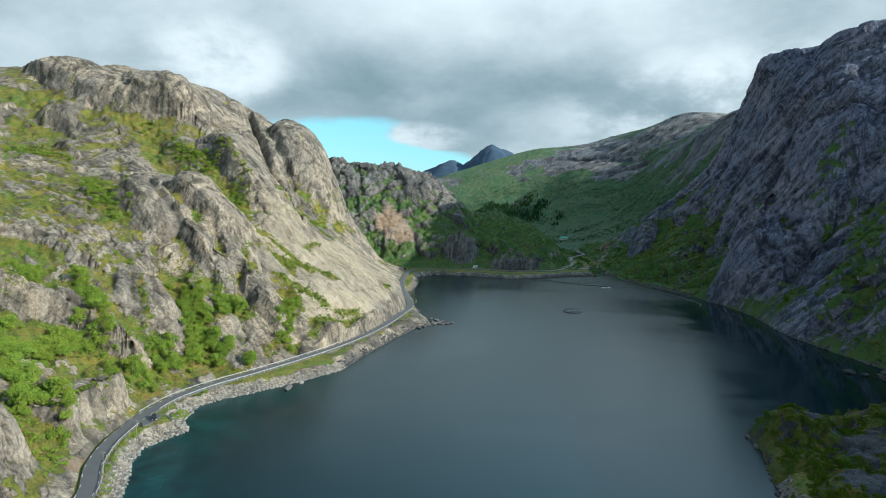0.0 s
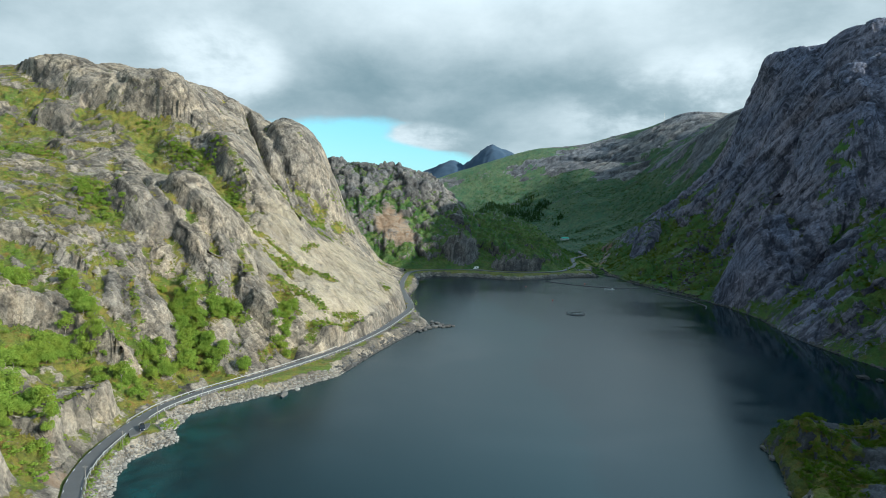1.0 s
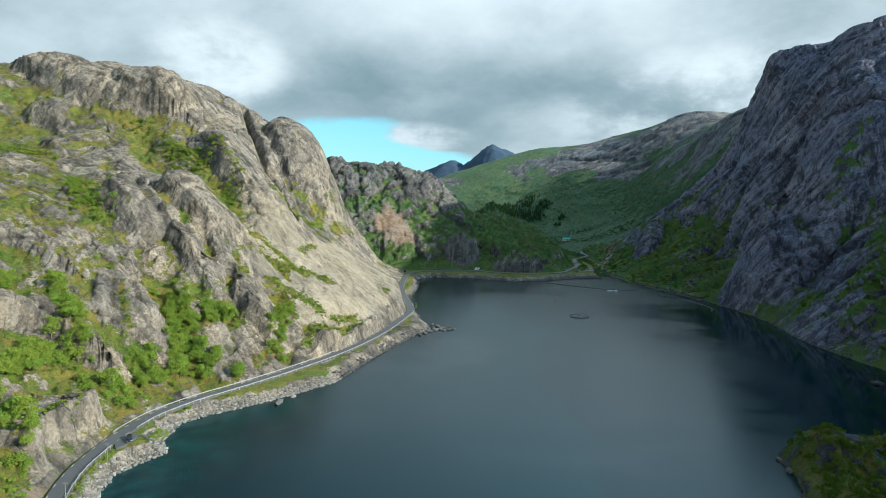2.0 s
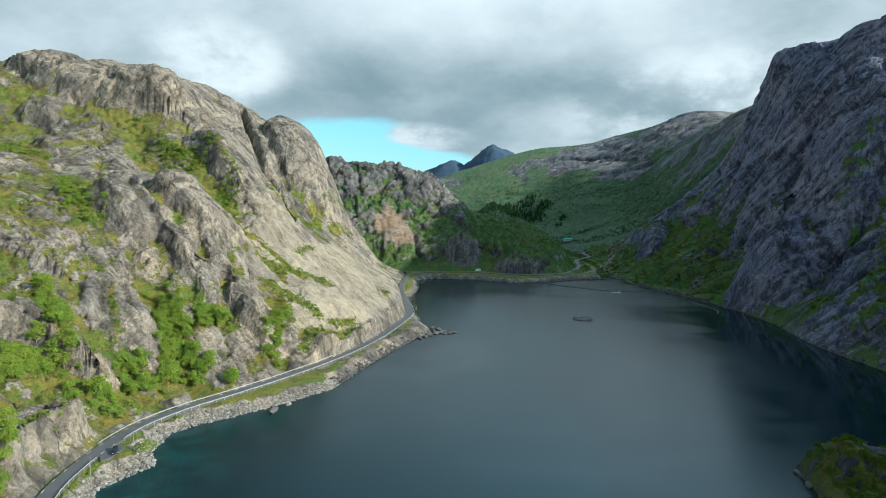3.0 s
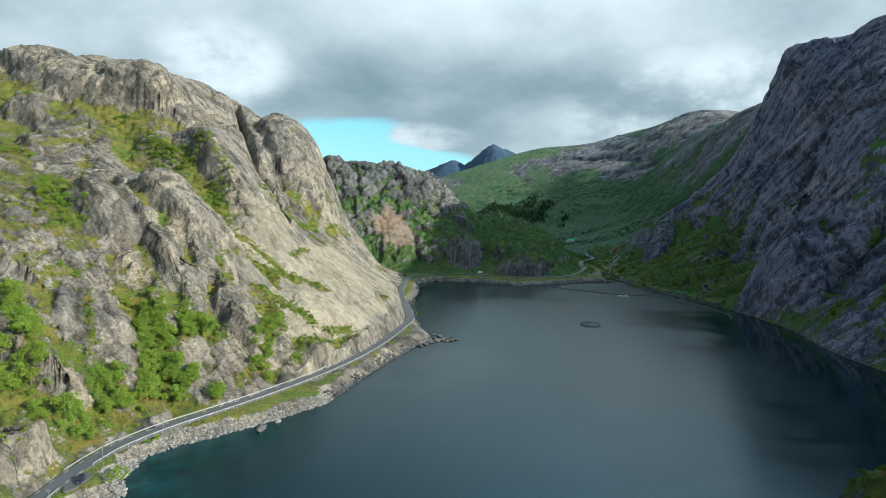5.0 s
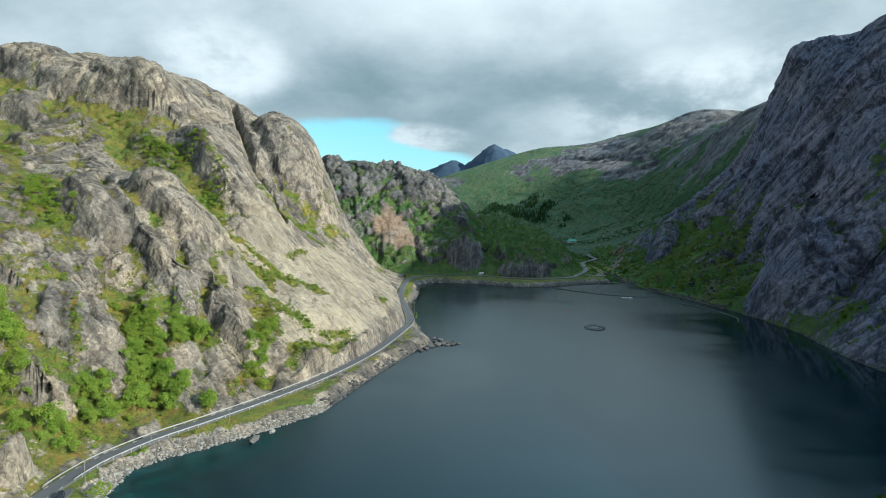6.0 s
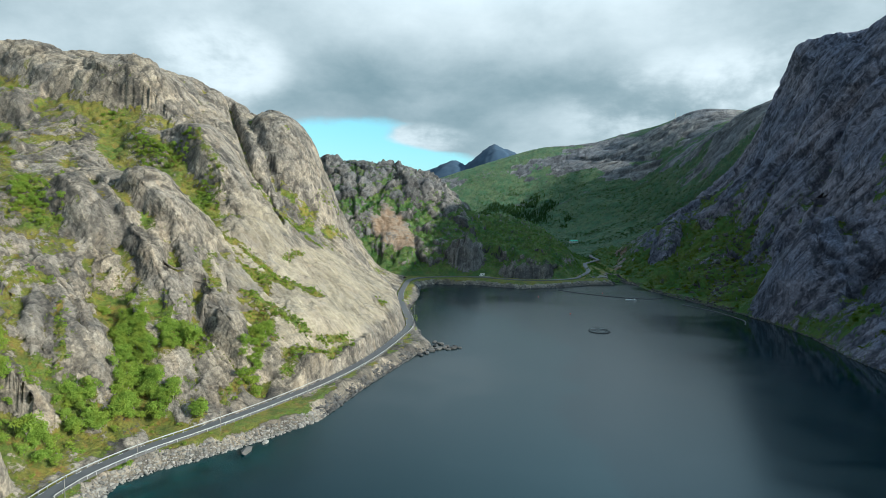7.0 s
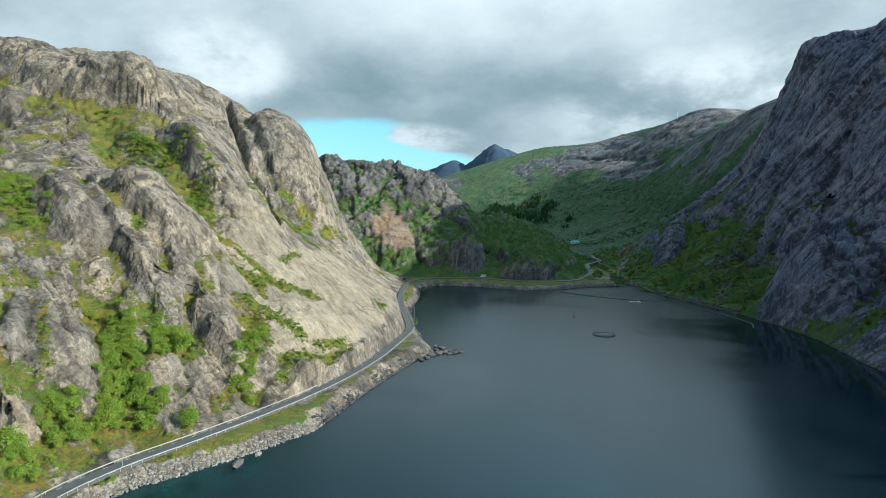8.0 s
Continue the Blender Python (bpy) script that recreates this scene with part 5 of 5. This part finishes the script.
    h = scatter(HILL_P, np.clip(HILL_TURF - 0.3, 0, 1) * 0.3 * smooth(HILL_P[:, :, 2], 160, 70) * (HILL_P[:, :, 1] > 690) * (HILL_P[:, :, 1] < 960), rng, 1.2, 3.4)
    v, f = many(FAR_SHRUB, h, rng)
    tagged(new("hill_scrub", arrays_mesh("hill_scrub", v, f, LEAF_MID)), "green scrub covering the hill", "scrub", kind="stuff")
    d = scatter(VALLEY_P, np.clip(VALLEY_TURF - 0.3, 0, 1) * 0.4 * (VALLEY_P[:, :, 0] > 60) * (VALLEY_P[:, :, 0] < 560) * (VALLEY_P[:, :, 1] < 1560) * smooth(VALLEY_P[:, :, 2], 240, 90), rng, 1.8, 4.8)
    v, f = many(FAR_SHRUB, d, rng)
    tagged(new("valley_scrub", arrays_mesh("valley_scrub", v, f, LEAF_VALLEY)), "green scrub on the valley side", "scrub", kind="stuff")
    k = scatter(HEAD_P, np.clip(HEAD_TURF - 0.25, 0, 1) * 0.42 * smooth(HEAD_P[:, :, 0], 190, 140), rng, 0.8, 2.5, 0.15)
    v, f = many(SHRUB, k, rng)
    tagged(new("headland_scrub", arrays_mesh("headland_scrub", v, f, LEAF_SHADE)), "dense green bushes on the headland, coloured dark for shade", "scrub", kind="stuff")
    # spruces at the head of the valley
    VX, VY = VALLEY_P[:, :, 0], VALLEY_P[:, :, 1]
    wood = spots(VX, VY, [(205, 1420, 20), (232, 1370, 18), (162, 1410, 26), (204, 1340, 26), (120, 1430, 24), (90, 1400, 20), (170, 1370, 24), (262, 1290, 10), (247, 1260, 9)], 0.5, 14)
    w = scatter(VALLEY_P, wood * 0.5, rng, 5, 9, 0.5)
    v, f = many(SPRUCE, w, rng)
    tagged(new("spruce_wood", arrays_mesh("spruce_wood", v, f, NEEDLE)), "dark spruce wood in the valley", "wood", kind="stuff")


plants()


# ---------------------------------------------------------------- vehicles
GLASS = plain("dark_car_glass", (0.02, 0.025, 0.03), 0.08, 0.0, 0.05)
TYRE = plain("tyre_rubber", (0.03, 0.03, 0.03), 0.9)
RIM = plain("alloy_rim", (0.5, 0.5, 0.52), 0.35, 0.8)
LAMP = plain("headlight_glass", (0.75, 0.76, 0.75), 0.15)
TAIL = plain("red_tail_light", (0.45, 0.02, 0.02), 0.25)
BAR = plain("number_bar_white", (0.7, 0.7, 0.68), 0.5)


def loft(bm, sections, bevel=0.0):
    """A closed hull through cross sections: rows of (y, half width low, half width high, z low, z high)."""
    rings = []
    for y, w0, w1, z0, z1 in sections:
        rings.append([bm.verts.new(c) for c in ((-w0, y, z0), (w0, y, z0), (w1, y, z1), (-w1, y, z1))])
    for a, b in zip(rings[:-1], rings[1:]):
        for k in range(4):
            bm.faces.new((a[k], a[(k + 1) % 4], b[(k + 1) % 4], b[k]))
    bm.faces.new(rings[0][::-1])
    bm.faces.new(rings[-1])
    bmesh.ops.recalc_face_normals(bm, faces=bm.faces)
    if bevel:
        bmesh.ops.bevel(bm, geom=list(bm.edges), offset=bevel, segments=2, affect="EDGES")


def wheels(ob, half, front, back, r):
    for x in (-half, half):
        for y in (front, back):
            bm = bmesh.new()
            tube(bm, (x - 0.11, y, r), (x + 0.11, y, r), r, r, 18)
            tyre = part("wheel", bm, TYRE, ob)
            bm = bmesh.new()
            side = 0.115 if x > 0 else -0.115
            tube(bm, (x + side - 0.01, y, r), (x + side + 0.01, y, r), r * 0.62, r * 0.62, 14)
            part("rim", bm, RIM, tyre)


def car(m, paint, label, long=4.5, tall=1.55):
    ob = thing("car", label, "car", m)
    k = long / 4.5
    bm = bmesh.new()
    loft(bm, [(-2.25 * k, 0.72, 0.74, 0.35, 0.82), (-2.1 * k, 0.88, 0.86, 0.22, 0.98), (-0.9 * k, 0.9, 0.88, 0.2, 1.0), (0.9 * k, 0.9, 0.88, 0.2, 0.96), (2.0 * k, 0.88, 0.82, 0.22, 0.82), (2.25 * k, 0.7, 0.66, 0.35, 0.68)], 0.06)
    part("body", bm, paint, ob, smooth_faces=True)
    bm = bmesh.new()
    loft(bm, [(-2.0 * k, 0.80, 0.60, 0.93, 1.05), (-1.6 * k, 0.82, 0.62, 0.93, tall - 0.06), (0.1 * k, 0.83, 0.63, 0.93, tall), (1.25 * k, 0.80, 0.58, 0.90, 0.98)], 0.04)
    part("cabin", bm, GLASS, ob, "dark tinted windows")
    bm = bmesh.new()
    box(bm, (-0.6, -1.6 * k, tall - 0.05), (0.6, 0.2 * k, tall + 0.02), 0.03)
    part("roof", bm, paint, ob)
    for x in (-0.62, 0.62):
        bm = bmesh.new()
        box(bm, (x - 0.16, 2.12 * k, 0.58), (x + 0.16, 2.24 * k, 0.74), 0.03)
        part("headlight", bm, LAMP, ob)
        bm = bmesh.new()
        box(bm, (x - 0.14, -2.24 * k, 0.72), (x + 0.14, -2.12 * k, 0.9), 0.03)
        part("tail_light", bm, TAIL, ob)
        bm = bmesh.new()
        box(bm, (math.copysign(0.88, x) - 0.09, 0.85 * k, 0.95), (math.copysign(0.88, x) + 0.09, 1.02 * k, 1.1), 0.03)
        part("mirror", bm, paint, ob)
    bm = bmesh.new()
    box(bm, (-0.26, -2.30 * k, 0.5), (0.26, -2.26 * k, 0.61))
    part("number_bar", bm, BAR, ob)
    wheels(ob, 0.80, 1.42 * k, -1.38 * k, 0.33)
    return ob


def camper(m):
    ob = thing("camper_van", "white boxy camper van parked beside the far road", "camper van", m)
    white = plain("camper_white", (0.78, 0.78, 0.76), 0.4)
    bm = bmesh.new()
    box(bm, (-1.12, -3.2, 0.5), (1.12, 1.7, 2.95), 0.12)
    part("living_box", bm, white, ob)
    bm = bmesh.new()
    loft(bm, [(1.6, 0.98, 0.95, 0.4, 2.2), (2.3, 0.98, 0.85, 0.4, 1.9), (2.7, 0.96, 0.85, 0.4, 1.2), (3.3, 0.9, 0.8, 0.42, 1.0)], 0.08)
    part("cab", bm, white, ob)
    bm = bmesh.new()
    loft(bm, [(1.75, 1.0, 0.9, 1.25, 2.0), (2.45, 0.99, 0.87, 1.25, 1.75)], 0.02)
    part("windscreen", bm, GLASS, ob)
    for y in (-2.2, -0.3):
        bm = bmesh.new()
        box(bm, (-1.15, y - 0.45, 1.6), (1.15, y + 0.45, 2.2), 0.03)
        part("window", bm, GLASS, ob)
    bm = bmesh.new()
    box(bm, (-1.13, -3.1, 1.15), (1.13, 1.6, 1.25))
    part("stripe", bm, plain("grey_stripe", (0.25, 0.27, 0.3), 0.5), ob)
    wheels(ob, 0.95, 2.2, -1.9, 0.36)
    return ob


NAVY = plain("navy_car_paint", (0.012, 0.018, 0.035), 0.25, 0.0, 0.05)
BLACK = plain("black_car_paint", (0.012, 0.012, 0.014), 0.25, 0.0, 0.05)
SILVER = plain("silver_car_paint", (0.55, 0.57, 0.58), 0.3, 0.3, 0.05)


def apron(name, x, y, rx, ry, z, mat, label, turn=0.0):
    bm = bmesh.new()
    ring = []
    for k in range(26):
        a = 2 * math.pi * k / 26
        w = 1 + 0.12 * math.sin(3 * a + x) + 0.06 * math.sin(7 * a)
        ring.append(bm.verts.new((rx * w * math.cos(a), ry * w * math.sin(a), 0)))
    face = bm.faces.new(ring)
    out = bmesh.ops.extrude_face_region(bm, geom=[face])
    for v in out["geom"]:
        if isinstance(v, bmesh.types.BMVert):
            v.co.z -= 0.9
    bmesh.ops.recalc_face_normals(bm, faces=bm.faces)
    ob = structure(name, mesh_of(bm, name, mat), mat, label, "lay-by")
    ob.data.materials.pop()
    ob.matrix_basis = pose(x, y, z, 0, 0, turn)
    return ob


GRAVEL = stone_material("gravel", (0.20, 0.185, 0.165, 1), (0.27, 0.25, 0.22, 1))
apron("layby_1", -107.9, 204.5, 2.5, 5.4, 4.95, ASPHALT, "small asphalt lay-by beside the road")
apron("layby_2", 38, 690.5, 16, 6, 4.98, GRAVEL, "gravel lay-by at the far road")
apron("layby_3", 172, 706, 10, 14, 4.7, GRAVEL, "gravel turning place at the river mouth")
car(pose(-106.4, 204.3, 4.96, 0, 0, -152), NAVY, "dark navy car parked in a small lay-by above the water", 4.5, 1.62)
camper(pose(39.5, 688.5, 5.0, 0, 0, 97))
car(pose(52, 690, 5.0, 0, 0, 80), BLACK, "black car parked near the camper van")
car(pose(-44.2, 662, 5.02, 0, 0, -20), BLACK, "dark car at the bend of the far road", 4.6, 1.7)
car(pose(163, 690, 5.0, 0, 0, 60), SILVER, "pale silver car parked by the river mouth", 4.4, 1.6)

# ---------------------------------------------------------------- on the water
PLASTIC = plain("black_float_plastic", (0.03, 0.032, 0.035), 0.5)
NET = plain("grey_net_rope", (0.5, 0.52, 0.52), 0.8)
RED = plain("red_buoy_plastic", (0.5, 0.035, 0.02), 0.4)


def ring(bm, radius, z, thick, n=40, sides=6):
    rings = []
    for k in range(n):
        a = 2 * math.pi * k / n
        c = Vector((math.cos(a), math.sin(a), 0))
        rings.append([bm.verts.new(c * (radius + thick * math.cos(2 * math.pi * j / sides)) + Vector((0, 0, z + thick * math.sin(2 * math.pi * j / sides)))) for j in range(sides)])
    for k in range(n):
        a, b = rings[k], rings[(k + 1) % n]
        for j in range(sides):
            bm.faces.new((a[j], b[j], b[(j + 1) % sides], a[(j + 1) % sides]))


def fish_cage(x, y, r):
    ob = thing("fish_cage", "round floating fish cage with a hand rail and grey netting", "fish cage", pose(x, y, 0))
    for radius, name in ((r, "outer_float"), (r - 0.7, "inner_float")):
        bm = bmesh.new()
        ring(bm, radius, 0.12, 0.24)
        part(name, bm, PLASTIC, ob)
    bm = bmesh.new()
    ring(bm, r - 0.7, 1.05, 0.09)
    part("hand_rail", bm, PLASTIC, ob)
    for k in range(20):
        a = 2 * math.pi * k / 20
        bm = bmesh.new()
        tube(bm, (math.cos(a) * (r - 0.05), math.sin(a) * (r - 0.05), 0.1), (math.cos(a) * (r - 0.7), math.sin(a) * (r - 0.7), 1.05), 0.07, 0.06, 6)
        part("stanchion", bm, PLASTIC, ob)
    bm = bmesh.new()
    for k in range(-2, 3):
        d = k * r / 3.2
        w = math.sqrt(max(0.1, (r - 0.75) ** 2 - d * d))
        tube(bm, (-w, d, 0.75), (w, d, 0.75), 0.05, 0.05, 4)
        tube(bm, (d, -w, 0.76), (d, w, 0.76), 0.05, 0.05, 4)
    part("bird_net", bm, NET, ob, "grey netting over the cage")


def buoy(x, y, r):
    ob = thing("buoy", "small round red buoy afloat", "buoy", pose(x, y, 0), "red buoys")
    bm = bmesh.new()
    bmesh.ops.create_uvsphere(bm, u_segments=14, v_segments=9, radius=r, matrix=Matrix.Translation((0, 0, r * 0.5)))
    part("float", bm, RED, ob, smooth_faces=True)
    bm = bmesh.new()
    tube(bm, (0, 0, r * 1.4), (0, 0, r * 1.9), r * 0.25, r * 0.18)
    part("eye", bm, PLASTIC, ob)


def boom(pts, label):
    ob = thing("floating_boom", label, "boom", pose(pts[0][0], pts[0][1], 0))
    a = np.array(pts, float)
    s = np.r_[0, np.cumsum(np.hypot(*np.diff(a, axis=0).T))]
    q = np.arange(0, s[-1], 6.2)
    line = np.stack([bend(s, a[:, 0], q), bend(s, a[:, 1], q)], 1) - a[0]
    for p, r in zip(line[:-1], line[1:]):
        d = (r - p) * 0.03
        bm = bmesh.new()
        tube(bm, (p[0] + d[0], p[1] + d[1], 0.12), (r[0] - d[0], r[1] - d[1], 0.12), 0.42, 0.42, 8)
        part("log_float", bm, PLASTIC, ob)


fish_cage(104.5, 449, 7.2)
for x, y, r in ((97.5, 507, 0.6), (85, 585, 0.5), (152, 612, 0.5)):
    buoy(x, y, r)
boom([(112, 628), (135, 606), (160, 590), (188, 583), (203, 590)], "dark floating boom curving off the river mouth")
boom([(206, 556), (222, 520), (226, 492), (218, 474)], "dark floating boom along the cliff shore")


def workboat(m):
    ob = thing("raft", "long pale work raft moored by the boom", "raft", m)
    bm = bmesh.new()
    box(bm, (-1.1, -5, 0.05), (1.1, 5, 0.5), 0.12)
    part("hull", bm, NET, ob)
    bm = bmesh.new()
    box(bm, (-0.7, -3.6, 0.5), (0.7, -2.2, 1.3), 0.1)
    part("wheelhouse", bm, BAR, ob)


workboat(pose(168, 576, 0, 0, 0, 80))


# ---------------------------------------------------------------- far buildings
def works_hall(x, y, z):
    ob = thing("works_hall", "low hall with a bright turquoise roof far up the valley", "building", pose(x, y, z, 0, 0, 12) @ Matrix.Scale(0.8, 4))
    wall = plain("pale_sheet_wall", (0.5, 0.5, 0.47), 0.7)
    green = plain("turquoise_roof", (0.03, 0.42, 0.30), 0.5)
    bm = bmesh.new()
    box(bm, (-9, -5, -2), (9, 5, 2.6))
    part("wall", bm, wall, ob)
    bm = bmesh.new()
    loft(bm, [(-5.8, 9.6, 9.6, 2.3, 2.5), (0, 9.6, 9.6, 5.0, 5.3), (5.8, 9.6, 9.6, 2.3, 2.5)])
    part("roof", bm, green, ob, "turquoise pitched roof")
    for k in (-6, -2, 2, 6):
        bm = bmesh.new()
        box(bm, (k - 0.8, -5.06, 0.6), (k + 0.8, -4.9, 1.8))
        part("window", bm, GLASS, ob)
    bm = bmesh.new()
    box(bm, (8.9, -1.6, -1), (9.08, 1.6, 2.2))
    part("door", bm, STEEL, ob)


def mast(x, y, z, h):
    ob = thing("mast", "thin grey antenna mast on the ridge", "mast", pose(x, y, z))
    bm = bmesh.new()
    tube(bm, (0, 0, -6), (0, 0, h), 0.5, 0.25, 6)
    part("shaft", bm, STEEL, ob)
    for a in range(3):
        bm = bmesh.new()
        tube(bm, (6 * math.cos(a * 2.09), 6 * math.sin(a * 2.09), -5), (0, 0, h * 0.8), 0.08, 0.08, 4)
        part("guy_wire", bm, STEEL, ob)


works_hall(240, 1130, 13)
mast(539, 1429, 292, 16)
